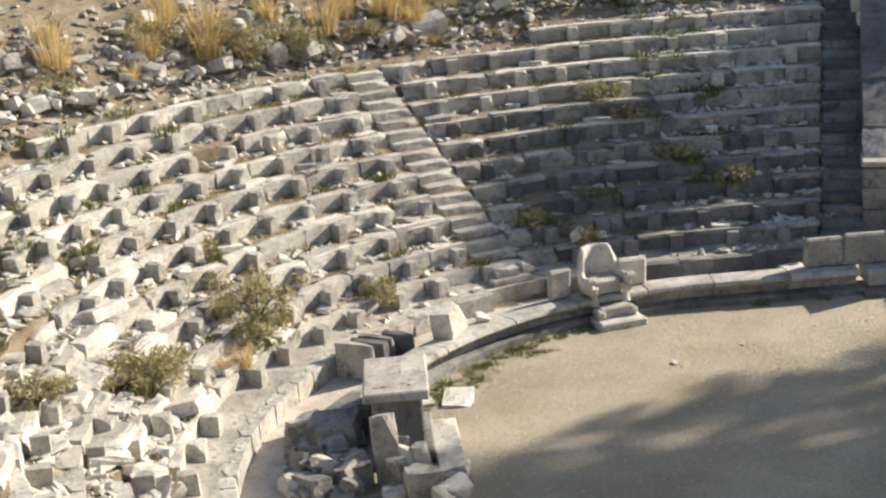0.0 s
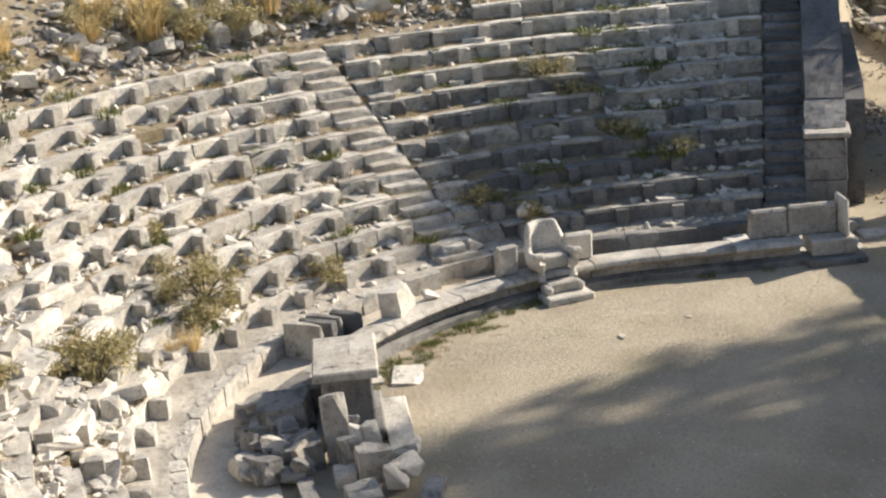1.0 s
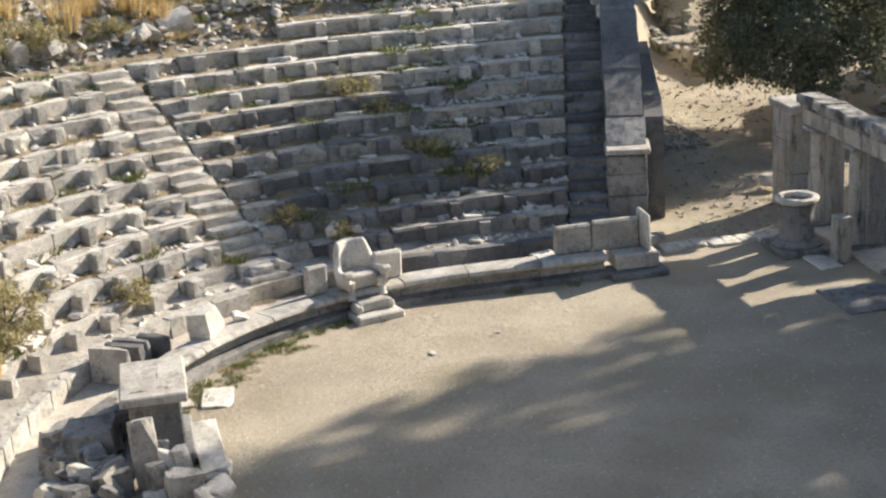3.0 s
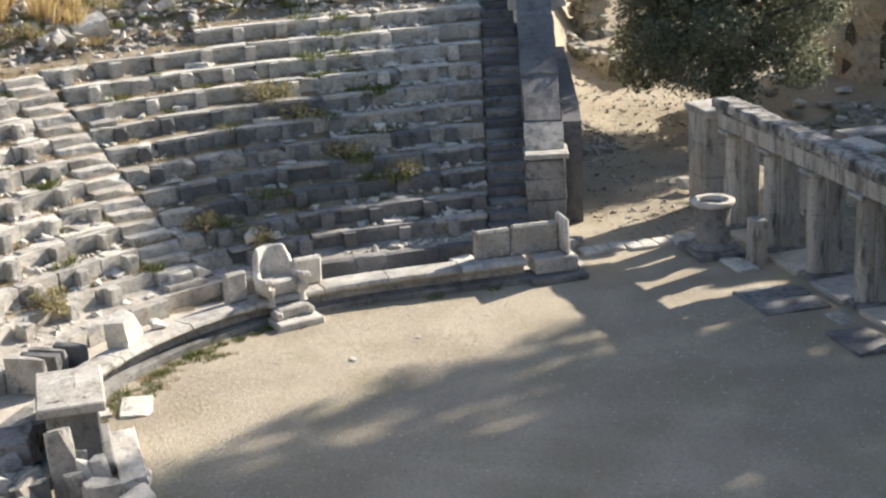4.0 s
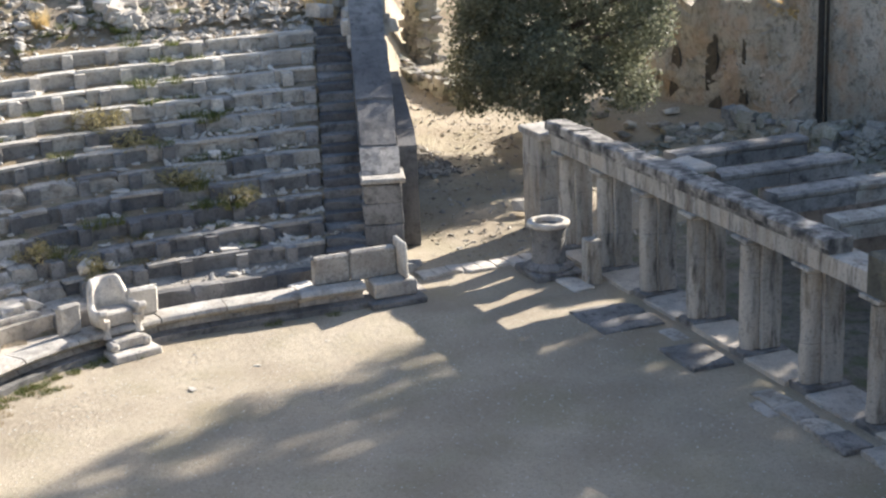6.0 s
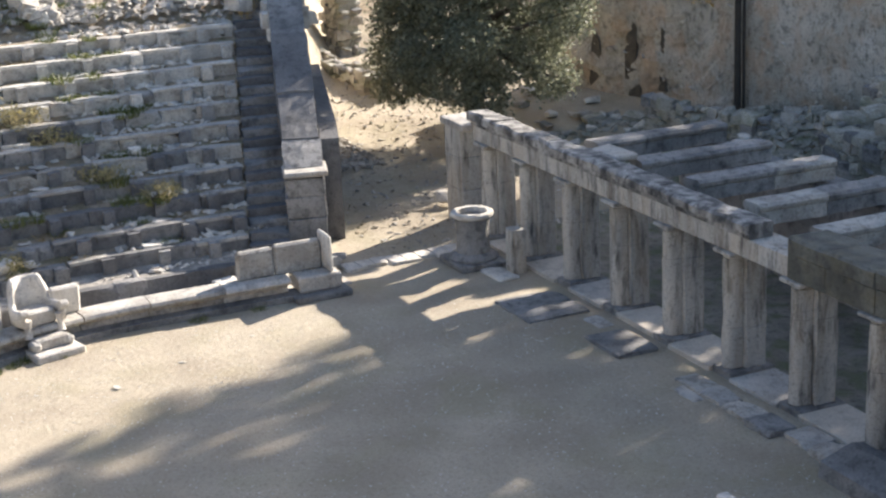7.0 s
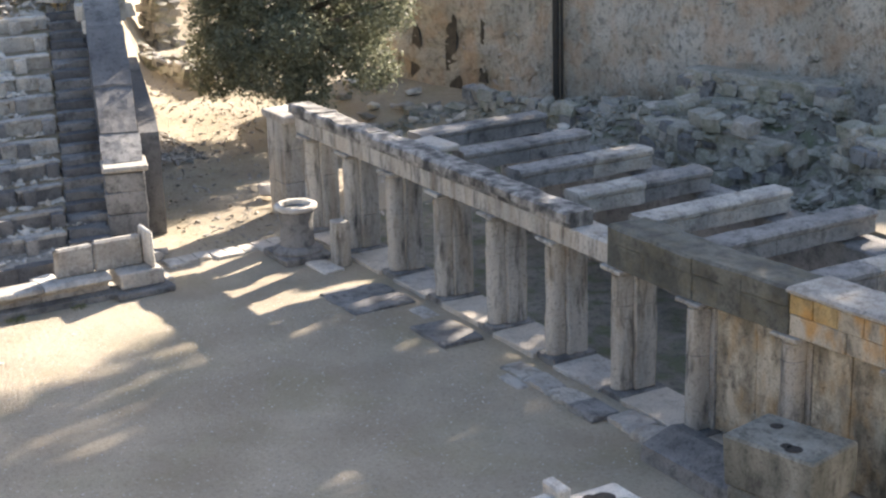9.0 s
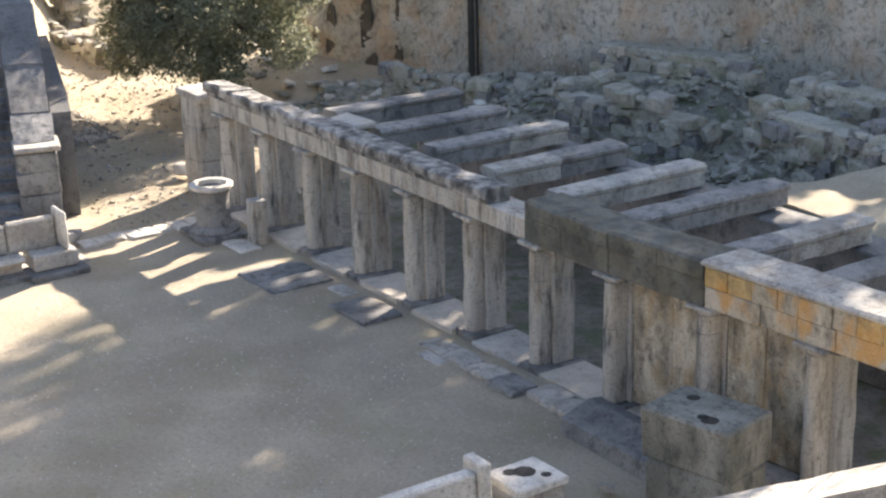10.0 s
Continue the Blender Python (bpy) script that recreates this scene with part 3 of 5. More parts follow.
def stone_at(name, key, x, y, z, sx, sy, sz, turn=0.0, tx=0.0, ty=0.0, label="", category="", group="", rock=False):
    """A stone whose underside stands at z."""
    me = rnd.choice((ROCK if rock else UNIT)[key])
    ob = new(name, me)
    m = pose(x, y, z + sz * 0.5, tx, ty, turn) @ Matrix.Diagonal((sx, sy, sz, 1))
    ob.matrix_world = m
    return tagged(ob, label, category, group)


# ---- stairs through the tiers ----


def build_stairs():
    st = thing("stairway", "narrow worn stone stairway between two blocks of seats", "stairs", kind="structure")
    for j in range(1, 21):
        r = R0 + DR * (j / 2) - 0.02
        z = Z0 + DZ * (j / 2)
        p, d = spot(0.435, r + 0.2)
        child("step", rnd.choice(UNIT["marble" if j % 3 else "rubble"]), st, pose(p.x, p.y, z - 0.19, rnd.uniform(-1.5, 1.5), rnd.uniform(-1.5, 1.5), math.degrees(math.atan2(d.y, d.x)) - 90) @ Matrix.Diagonal((0.98, 0.44, 0.28, 1)))
    st = thing("stairway", "dark worn stone stairway beside the retaining wall", "stairs", kind="structure")
    for j in range(0, 25):
        r = R0 + 0.5 + DR * (j / 2) - 0.02
        z = Z0 + 0.2 + DZ * (j / 2)
        y = wing_y(r + 0.2) - 0.47
        child("step", rnd.choice(UNIT["grey" if j % 3 else "slab"]), st, pose(-r - 0.22, y, z - 0.14, rnd.uniform(-1, 1), rnd.uniform(-1, 1), 90 + rnd.uniform(-1, 1) - 8) @ Matrix.Diagonal((0.92, 0.46, 0.28, 1)))


build_stairs()

# ---- front of the orchestra ----


def inward(s, r):
    """A pose on the horseshoe whose +y looks at the orchestra's middle."""
    p, d = spot(s, r)
    return p, math.degrees(math.atan2(-d.y, -d.x)) - 90


def build_throne():
    s = 0.305
    p, turn = inward(s, BR + 0.42)
    t = thing("throne", "marble seat of honour with curved arms and lion feet", "throne", (p.x, p.y, 0), turn)
    # local: +y to the orchestra, x across
    part("base_slab", stone_box(-0.52, 0.50, 0.30, 0.98, -0.02, 0.14, 0.02, 0.03), PALE, t, "pale foot slab")
    part("footrest", join(stone_box(-0.34, 0.34, 0.36, 0.68, 0.145, 0.36, 0.012, 0.03), stone_box(-0.44, -0.26, 0.42, 0.74, 0.145, 0.33, 0.015, 0.05), stone_box(0.26, 0.44, 0.42, 0.74, 0.145, 0.33, 0.015, 0.05)), MARBLE, t)
    part("seat", stone_box(-0.33, 0.33, -0.28, 0.24, 0.505, 0.80, 0.01, 0.03), MARBLE, t)
    for sx in (-1, 1):
        leg = lathe([(0.10, 0.365), (0.075, 0.42), (0.06, 0.52), (0.085, 0.64), (0.10, 0.72)], 12, None, sx * 0.35, 0.36)
        part("leg", leg, PALE, t)
    # wrap-round back and arms in one thick curved shell
    n, th = 36, 0.13
    b = bmesh.new()
    cols = []
    for i in range(n + 1):
        a = -0.20 * math.pi + (1.40 * math.pi) * i / n          # from the right arm's front round the back
        u = abs(i / n - 0.5) * 2
        top = 0.90 + 0.52 * (1 - smooth01((u - 0.36) / 0.34)) - 0.03 * (1 - u) + 0.05 * smooth01((u - 0.85) / 0.15)
        col = []
        for f, side in ((0.0, 1), (0.5, 1), (0.9, 1), (1.0, 0.45), (1.0, -0.45), (0.9, -1), (0.5, -1), (0.0, -1)):
            z = 0.58 + (top - 0.58) * f
            rx, ry = 0.40 + 0.035 * math.sin(f * 2.6), 0.36
            x, y = rx * math.cos(a) * (1 - 0.10 * f * (1 - u)), -ry * math.sin(a) - 0.07 * f * (1 - u)
            if u > 0.66:                                        # arms run forwards and flare
                y += (u - 0.66) * 0.62
                x *= 1 + (u - 0.66) * 0.45
            nx, ny = math.cos(a), -math.sin(a) * 1.1
            ln = math.hypot(nx, ny) or 1
            col.append(b.verts.new((x + nx / ln * th * 0.5 * side, y + ny / ln * th * 0.5 * side, z)))
        cols.append(col)
    for c, e in zip(cols, cols[1:]):
        for k in range(8):
            b.faces.new((c[k], c[(k + 1) % 8], e[(k + 1) % 8], e[k]))
    b.faces.new(cols[0])
    b.faces.new(cols[-1])
    bmesh.ops.recalc_face_normals(b, faces=b.faces[:])
    for sx in (-1, 1):                                          # rolled ends of the arms
        roll = lathe([(0.06, -0.09), (0.085, -0.07), (0.085, 0.07), (0.06, 0.09)], 12)
        roll.transform(pose(sx * 0.42, 0.42, 0.88, 0, 90, 0))
        part("arm_scroll", roll, PALE, t)
    part("curved_back", b, PALE, t, smooth=True)


build_throne()


def backrest(s, w, h, tilt=0.0, key=PALE, z=0.50, r=BR + 0.52, twist=0.0):
    p, turn = inward(s, r)
    ob = solid("standing_slab", stone_box(-w / 2, w / 2, -0.09, 0.09, 0, h, 0.015, 0.045), key, "upright marble backrest slab standing on the bench", "stone slab", (p.x, p.y, z), turn + twist, group="backrest slabs")
    return ob


backrest(0.215, 0.62, 0.58, key=PALE)
backrest(0.425, 0.50, 0.60, key=MARBLE)
# greyer marble on these two paints the shade of faces turned from the sun
backrest(-2.36, 0.80, 0.62, key=RISER)
backrest(-3.30, 1.04, 0.64, key=RISER)

endb = thing("bench_end_block", "large squared end block of the marble bench", "stone block")
part("block", stone_box(-7.95, -7.16, -5.05, -4.12, 0.16, 0.50, 0.015, 0.03), MARBLE, endb)
part("scroll", stone_box(-7.9, -7.22, -4.36, -4.26, 0.50, 1.30, 0.02, 0.03), PALE, endb, "weathered pale upright end")
part("foot", stone_box(-7.7, -6.95, -5.2, -3.95, -0.02, 0.155, 0.02, 0.03), GREY, endb)

nearend = thing("bench_end_pier", "squared marble end pier with dowel holes on top", "stone pier")
part("pier", stone_box(7.10, 7.78, -3.78, -3.02, 0.0, 0.90, 0.015, 0.02), MARBLE, nearend)
part("cap", stone_box(7.06, 7.84, -3.82, -2.98, 0.902, 1.02, 0.012, 0.02), PALE, nearend)
for dx, dy, w in ((7.28, -3.55, 0.10), (7.38, -3.38, 0.16), (7.62, -3.2, 0.08)):
    part("dowel_hole", lathe([(w, 1.018), (w * 0.9, 1.024)], 9, None, dx, dy), HOLLOW, nearend, "dark hollow")
nb = thing("standing_slab", "long pale upright backrest slab of the bench", "stone slab", group="backrest slabs")
part("slab", stone_box(7.25, 7.48, -6.9, -4.22, 0.48, 1.28, 0.015, 0.03), PALE, nb)
part("end_post", stone_box(7.12, 7.55, -4.20, -4.02, 0.0, 1.40, 0.015, 0.03), PALE, nb)

# white block left lying on the bench
stone_at("fallen_block", "pale", -5.5, -13.68, 0.48, 0.42, 0.70, 0.54, 62, 4, -5, "bright white marble block lying on the bench", "stone block")
stone_at("broken_stone", "pale", -6.15, -13.0, 0.48, 0.5, 0.4, 0.22, 10, 0, 0, "small broken pale stone on the bench", "broken stone", rock=True)
# four slabs set upright in the gangway
for x, y, w, h, key in ((-4.71, -15.48, 0.80, 0.68, "riser"), (-4.94, -15.23, 0.78, 0.64, "grey"), (-5.17, -15.08, 0.72, 0.64, "grey"), (-5.30, -14.66, 0.66, 0.62, "slab")):
    stone_at("upright_slab", key, x, y, 0.05, 0.17, w, h, -31 + rnd.uniform(-3, 3), 0, rnd.uniform(-2, 2), "squared grey slab set upright in the gangway", "stone slab", "row of upright slabs")


def build_altar():
    a = thing("altar", "square marble altar with a broken top slab", "altar", (-1.5, -14.73, 0))
    part("foot", stone_box(-0.85, 0.85, -0.56, 0.56, 0.0, 0.22, 0.015, 0.03), GREY, a)
    part("body", stone_box(-0.66, 0.62, -0.42, 0.42, 0.222, 1.06, 0.015, 0.03), GREY, a)
    part("moulding", stone_box(-0.74, 0.72, -0.47, 0.47, 1.062, 1.12, 0.006, 0.02), MARBLE, a)
    part("top_slab", stone_box(-0.88, 0.86, -0.54, 0.54, 1.122, 1.27, 0.012, 0.025), MARBLE, a, "pale cracked top slab")
    part("clamp_slot", stone_box(0.55, 0.59, -0.36, 0.38, 1.268, 1.274, 0.003, 0), BARK, a, "dark slot along the front edge")
    for y in (-0.2, 0.22):
        part("dowel_hole", lathe([(0.035, 1.269), (0.03, 1.277)], 8, None, 0.55, y), BARK, a, "dark hole")
    part("crack", stone_box(-0.6, 0.1, 0.08, 0.09, 1.266, 1.273, 0.004, 0), BARK, a, "thin dark crack")


build_altar()
# stones piled in front of and beside the altar
for x, y, z, sx, sy, sz, tn, tx, ty, key, rk in (
        (-0.14, -14.94, 0.0, 0.22, 0.42, 1.10, 6, 2, -14, "marble", 0), (0.02, -14.66, 0.0, 0.16, 0.15, 0.78, 12, -3, -6, "grey", 0), (0.22, -14.58, 0.0, 0.24, 0.30, 0.82, -12, 5, -10, "pale", 1),
        (0.20, -14.40, 0.0, 0.30, 0.26, 0.72, 15, 4, -4, "marble", 0), (0.68, -14.42, 0.0, 0.42, 0.52, 0.56, 10, 0, 4, "riser", 0), (0.44, -14.80, 0.0, 0.22, 0.26, 0.62, 24, 0, -6, "grey", 0),
        (0.72, -14.86, 0.0, 0.40, 0.34, 0.24, 5, 0, 0, "pale", 0), (-1.02, -13.94, 0.0, 2.15, 0.42, 0.20, 2, 9, 0, "pale", 0), (-0.2, -13.72, 0.0, 0.8, 0.24, 0.12, -6, 0, 0, "marble", 1),
        (1.08, -13.98, 0.0, 0.46, 0.62, 0.50, 25, 0, 8, "pale", 1), (1.30, -14.06, 0.0, 0.30, 0.34, 0.62, -20, 5, 5, "pale", 1), (0.62, -13.92, 0.0, 0.34, 0.28, 0.34, 30, 0, 0, "grey", 1),
        (1.5, -14.6, 0.0, 0.7, 0.5, 0.24, 10, 0, 0, "riser", 0), (1.75, -13.6, 0.0, 0.9, 0.3, 0.24, -14, 0, 0, "grey", 0)):
    stone_at("broken_block", key, x, y, z, sx * (1.25 if rk else 1), sy * (1.25 if rk else 1), sz * (1.15 if rk else 1), tn, tx, ty, "broken marble block standing beside the altar", "stone block", "blocks round the altar", rock=bool(rk))
# mostly grey stones: the altar's shade on the heap is put into their colour
for i in range(54):
    x, y = rnd.uniform(-2.3, 0.6), rnd.uniform(-16.5, -15.4)
    up = max(0.0, min(1.0, (y + 16.7) / 1.1))
    sz = rnd.uniform(0.22, 0.42) * (0.7 + 0.5 * up)
    stone_at("heap_stone", rnd.choice(("grey", "riser", "grey")), x, y, max(0.0, rnd.uniform(-0.1, 0.42) * up), sz * rnd.uniform(1.1, 1.8), sz * rnd.uniform(0.9, 1.4), sz, rnd.uniform(0, 180), rnd.uniform(-20, 20), rnd.uniform(-20, 20),
             "rough broken stone in the heap beside the altar", "rubble stone", "heap beside the altar", rock=rnd.random() < 0.55)
for x, y, w, d, tn in ((-3.38, -13.66, 1.05, 0.66, -6), (-3.3, -14.3, 0.5, 0.45, 5)):
    stone_at("flat_slab", "pale", x, y, -0.05, w * 0.85, d * 0.85, 0.10, tn, 0, 0, "flat pale slab lying on the earth", "stone slab", "flat slabs")
p, turn = inward(0.985, BR + 0.35)
stone_at("bench_support", "pale", p.x, p.y, 0.0, 0.5, 0.55, 0.34, turn, 0, 0, "carved marble support under the bench's broken end", "bench support")


def build_drum():
    d = thing("stone_drum", "round marble well head with a thick rim on a moulded foot", "stone drum", (-7.62, -0.82, 0))
    part("plinth", stone_box(-0.62, 0.62, -0.58, 0.58, -0.02, 0.14, 0.02, 0.03), GREY, d)
    part("foot", lathe([(0.56, 0.142), (0.57, 0.20), (0.50, 0.26), (0.44, 0.30)], 28), GREY, d)
    part("body", lathe([(0.385, 0.302), (0.37, 0.5), (0.365, 0.85), (0.40, 1.05), (0.45, 1.10)], 28), GREY, d, smooth=False)
    b = bmesh.new()
    prof = [(0.45, 1.102), (0.48, 1.14), (0.475, 1.20), (0.44, 1.225), (0.34, 1.215), (0.33, 1.11)]
    rings = [[b.verts.new((r * math.cos(2 * math.pi * i / 28), r * math.sin(2 * math.pi * i / 28), z + rnd.uniform(-.008, .008))) for i in range(28)] for r, z in prof]
    for a, c in zip(rings, rings[1:] + rings[:1]):
        for i in range(28):
            b.faces.new((a[i], a[(i + 1) % 28], c[(i + 1) % 28], c[i]))
    bmesh.ops.recalc_face_normals(b, faces=b.faces[:])
    part("rim", b, PALE, d, "pale worn rim")


build_drum()
solid("stub_pier", stone_box(-0.16, 0.17, -0.17, 0.17, 0.0, 1.02, 0.02, 0.025), COLUMN, "short broken marble pier beside the colonnade", "stone pier", (-6.50, -0.32, 0), 4)


def build_block():
    b = thing("statue_base", "large squared marble base block with dowel holes on top", "statue base", (8.10, -0.80, 0), 13)
    part("foot", stone_box(-0.70, 0.70, -0.50, 0.50, -0.02, 0.74, 0.03, 0.05), BASE, b)
    part("block", stone_box(-0.74, 0.73, -0.53, 0.52, 0.745, 1.50, 0.02, 0.035), BASE, b)
    for x, y, w in ((0.25, -0.30, 0.13), (0.12, -0.27, 0.09), (-0.35, 0.18, 0.10)):
        part("dowel_hole", lathe([(w, 1.496), (w * 0.85, 1.503)], 9, None, x, y), HOLLOW, b, "dark hollow")


build_block()
for i in range(9):
    s = rnd.uniform(0.15, 0.4)
    stone_at("rubble_stone", "rubble", 7.0 + rnd.uniform(-0.2, 2.3), -1.75 + rnd.uniform(-0.25, 0.1), 0, s * 1.4, s, s, rnd.uniform(0, 90), 0, 0, "small broken stone beside the statue base", "rubble stone", "stones round the statue base", rock=True)
# roof-shaped block in front of the walled panels
solid("gabled_block", prism([(-0.55, 0.0), (-0.52, 0.26), (0.05, 0.44), (0.28, 0.40), (0.28, 0.0)], (5.0, 7.2), "x"), GREY, "long marble block with a sloping top", "stone block", (0, -0.42, 0))
for x0, x1, y0, y1, key, h in ((-4.95, -4.22, -1.62, -0.2, "grey", 0.04), (-4.2, -3.4, -1.58, -0.2, "grey", 0.05), (-2.1, -0.8, -1.06, -0.2, "grey", 0.07), (-3.1, -2.45, -0.55, -0.2, "marble", 0.025),
                               (0.55, 1.25, -0.72, -0.25, "riser", 0.05), (0.9, 1.6, -1.0, -0.74, "marble", 0.025), (1.3, 2.0, -0.72, -0.25, "marble", 0.07), (2.05, 2.75, -0.75, -0.25, "riser", 0.08), (2.8, 3.5, -0.8, -0.25, "grey", 0.11), (3.55, 4.2, -0.55, 0.0, "marble", 0.10), (4.25, 5.1, -0.62, 0.0, "riser", 0.14), (-7.0, -6.1, -0.95, -0.45, "pale", 0.05)):
    stone_at("paving_slab", key, (x0 + x1) / 2, (y0 + y1) / 2, -0.03, x1 - x0, y1 - y0, h + 0.03, rnd.uniform(-2, 2), 0, 0, "sunken grey paving slab before the colonnade", "paving slab", "paving slabs")
# pale stones that paint the strip of sunlight across the passage
for i in range(8):
    stone_at("threshold_stone", "pale", -8.75 + rnd.uniform(-.05, .05), -3.35 + i * 0.36, -0.04, 0.5 + rnd.uniform(-.1, .1), 0.34, 0.10 + rnd.uniform(0, .03), rnd.uniform(-5, 5), 0, 0, "pale stone standing in for the sunlit strip across the passage", "threshold stone", "threshold stones")
stone_at("broken_stone", "rubble", -12.3, 0.6, 0.0, 0.75, 0.6, 0.5, 30, 0, 0, "brown broken stone beside the corner pier", "broken stone", rock=True)
for x, y, s in ((-8.9, -3.75, 0.45), (-9.3, -3.4, 0.35), (-8.6, -4.05, 0.3)):
    stone_at("broken_stone", "marble", x, y, 0.0, s * 1.3, s, s, rnd.uniform(0, 90), 0, 0, "broken grey stone at the wall's foot", "broken stone", "stones at the wall's foot", rock=True)
# stones lying on the lower tiers behind the throne
for x, y, z, s in ((-9.75, -10.62, 0.79, 0.55), (-9.95, -10.12, 0.79, 0.34), (-10.15, -11.9, 0.82, 0.42), (-9.1, -11.9, 0.42, 0.6), (-12.9, -7.0, 2.25, 0.4)):
    stone_at("broken_stone", "pale", x, y, z, s, s * 0.8, s * 0.8, rnd.uniform(0, 90), 10, 0, "broken pale stone lying on the tiers", "broken stone", "stones on the tiers", rock=True)
for x, y, z, w in ((-8.35, -6.3, 0.06, 0.4), (-9.0, -12.4, 0.43, 0.9)):
    stone_at("fallen_slab", "pale", x, y, z, w, 0.5, 0.3, 15, 0, 0, "pale fallen slab on the lowest tier", "stone slab", "fallen slabs")

# stones on the upper end of the retaining wall
for x, y, z, s in ((-16.6, -2.2, 4.35, 0.5), (-17.2, -1.9, 4.5, 0.6), (-17.8, -1.5, 4.7, 0.5), (-16.9, -1.3, 4.3, 0.45), (-18.3, -2.2, 4.9, 0.6), (-17.5, -2.9, 4.75, 0.45), (-18.9, -1.2, 4.9, 0.55), (-15.9, -2.3, 4.1, 0.4)):
    stone_at("fallen_block", rnd.choice(("marble", "grey", "pale")), x, y, z, s * 1.5, s, s * 0.8, rnd.uniform(0, 90), rnd.uniform(-8, 8), 0, "weathered block lying on the upper end of the wall", "stone block", "blocks on the wall's end")

# ---- ruins behind the stage ----


def stones_mesh(name, places, material, label, category):
    """Many small stones that nobody would count, as one mesh."""
    verts, faces = [], []
    base = []
    for i in range(6):
        b = rock_bm(10, 0.75, 300 + i)
        b.verts.index_update()
        base.append(([v.co.copy() for v in b.verts], [[v.index for v in f.verts] for f in b.faces]))
        b.free()
    for x, y, z, s in places:
        vs, fs = rnd.choice(base)
        m = pose(x, y, z, rnd.uniform(-30, 30), rnd.uniform(-30, 30), rnd.uniform(0, 360)) @ Matrix.Diagonal((s * rnd.uniform(1, 1.6), s, s * rnd.uniform(0.6, 1), 1))
        k = len(verts)
        verts += [m @ v for v in vs]
        faces += [[k + i for i in f] for f in fs]
    me = bpy.data.meshes.new(name)
    me.from_pydata(verts, [], faces)
    me.materials.append(material)
    return tagged(new(name, me), label, category, kind="stuff")


places = []
for i in range(8000):
    x, y = rnd.uniform(-17, 9), rnd.uniform(5.6, 14.5)
    h = ground_height(x, y)
    if rnd.random() < 0.2 + h * 0.7 and y < 9.2 + (x + 19) / 3:
        places.append((x, y, h + 0.03, rnd.choice((0.1, 0.15, 0.2, 0.3))))
stones_mesh("rubble", places, RUIN, "loose rubble heaped over the ruined stage building", "rubble")
for i in range(110):
    x = rnd.uniform(-17, 9)
    y = rnd.uniform(5.8, min(13.5, 9.0 + (x + 19) / 3))
    s = rnd.uniform(0.22, 0.48)
    stone_at("fallen_block", rnd.choice(("ruin", "ruin", "rubble")), x, y, ground_height(x, y) - 0.08, s * rnd.uniform(1.1, 2.0), s * 1.1, s * rnd.uniform(0.6, 1), rnd.uniform(0, 180), rnd.uniform(-12, 12), rnd.uniform(-12, 12),
             "rough fallen building block among the ruins", "stone block", "fallen blocks of the stage building", rock=rnd.random() < 0.35)


def ruin_wall(name, x, y, length, thick, height, turn, label):
    """A stump of rubble masonry in uneven courses, two stones thick."""
    w = thing(name, label, "ruined wall", (x, y, ground_height(x, y) - 0.1), turn, kind="structure")
    core = stone_box(-length / 2 + 0.12, length / 2 - 0.12, -thick / 2 + 0.12, thick / 2 - 0.12, 0, height - 0.2, 0.04, 0.05)
    part("core", core, RUIN, w)
    z = 0.0
    while z < height:
        h = rnd.uniform(0.15, 0.26)
        for side in (-1, 1):
            u = -length / 2 + rnd.uniform(-.1, .1)
            top = height * (0.72 + 0.28 * noise.noise((x + side, z, 1.0)) + 0.2 * rnd.random())
            while u < length / 2 - 0.1:
                l_ = rnd.uniform(0.18, 0.46)
                if z < top * (0.75 + 0.35 * (0.5 + 0.5 * noise.noise((u * 0.8 + x, y, 3.3)))):
                    key = rnd.choice(("ruin", "ruin", "rubble", "grey"))
                    child("masonry_block", rnd.choice((UNIT if rnd.random() < 0.35 else ROCK)[key]), w, pose(u + l_ / 2, side * thick * 0.26 + rnd.uniform(-.09, .09), z + h / 2 + rnd.uniform(-.03, .03), rnd.uniform(-12, 12), rnd.uniform(-12, 12), rnd.uniform(-18, 18)) @ Matrix.Diagonal((l_ * 1.2, thick * 0.55, h * 1.35, 1)))
                u += l_
        z += h


for x, y, l_, th, h, tn in ((-4.6, 8.6, 4.2, 0.9, 1.55, 8), (-7.6, 10.4, 3.0, 0.9, 1.1, 70), (-12.5, 8.6, 4.2, 0.8, 0.9, 15), (1.2, 9.2, 4.6, 1.0, 1.5, -6), (0.0, 12.4, 6.0, 1.0, 1.9, 4), (-7.0, 12.0, 4.5, 1.0, 1.5, 16), (5.5, 11.5, 5.0, 1.0, 1.9, 10), (-2.2, 6.6, 0.9, 2.6, 1.2, 4)):
    ruin_wall("wall_ruin", x, y, l_, th, h, tn, "stump of ruined masonry behind the colonnade")
ruin_wall("wall_path", -27.2, 3.6, 6.4, 0.6, 0.75, 4, "low stone wall along the earth path")
ruin_wall("wall_pillar", -31.5, 5.0, 1.4, 1.0, 2.9, 10, "broken stump of pale masonry beyond the path")
ruin_wall("wall_pillar", -33.0, 3.0, 6.0, 1.0, 1.6, 30, "broken masonry wall beyond the path")
for i in range(60):
    x, y = rnd.uniform(-24, -10), rnd.uniform(4.4, 8.6)
    s = rnd.uniform(0.2, 0.55)
    stone_at("broken_stone", rnd.choice(("pale", "rubble")), x, y, ground_height(x, y) - 0.05, s * 1.5, s, s * 0.8, rnd.uniform(0, 180), rnd.uniform(-10, 10), 0, "pale broken stone round the olive tree", "broken stone", "stones under the tree", rock=True)
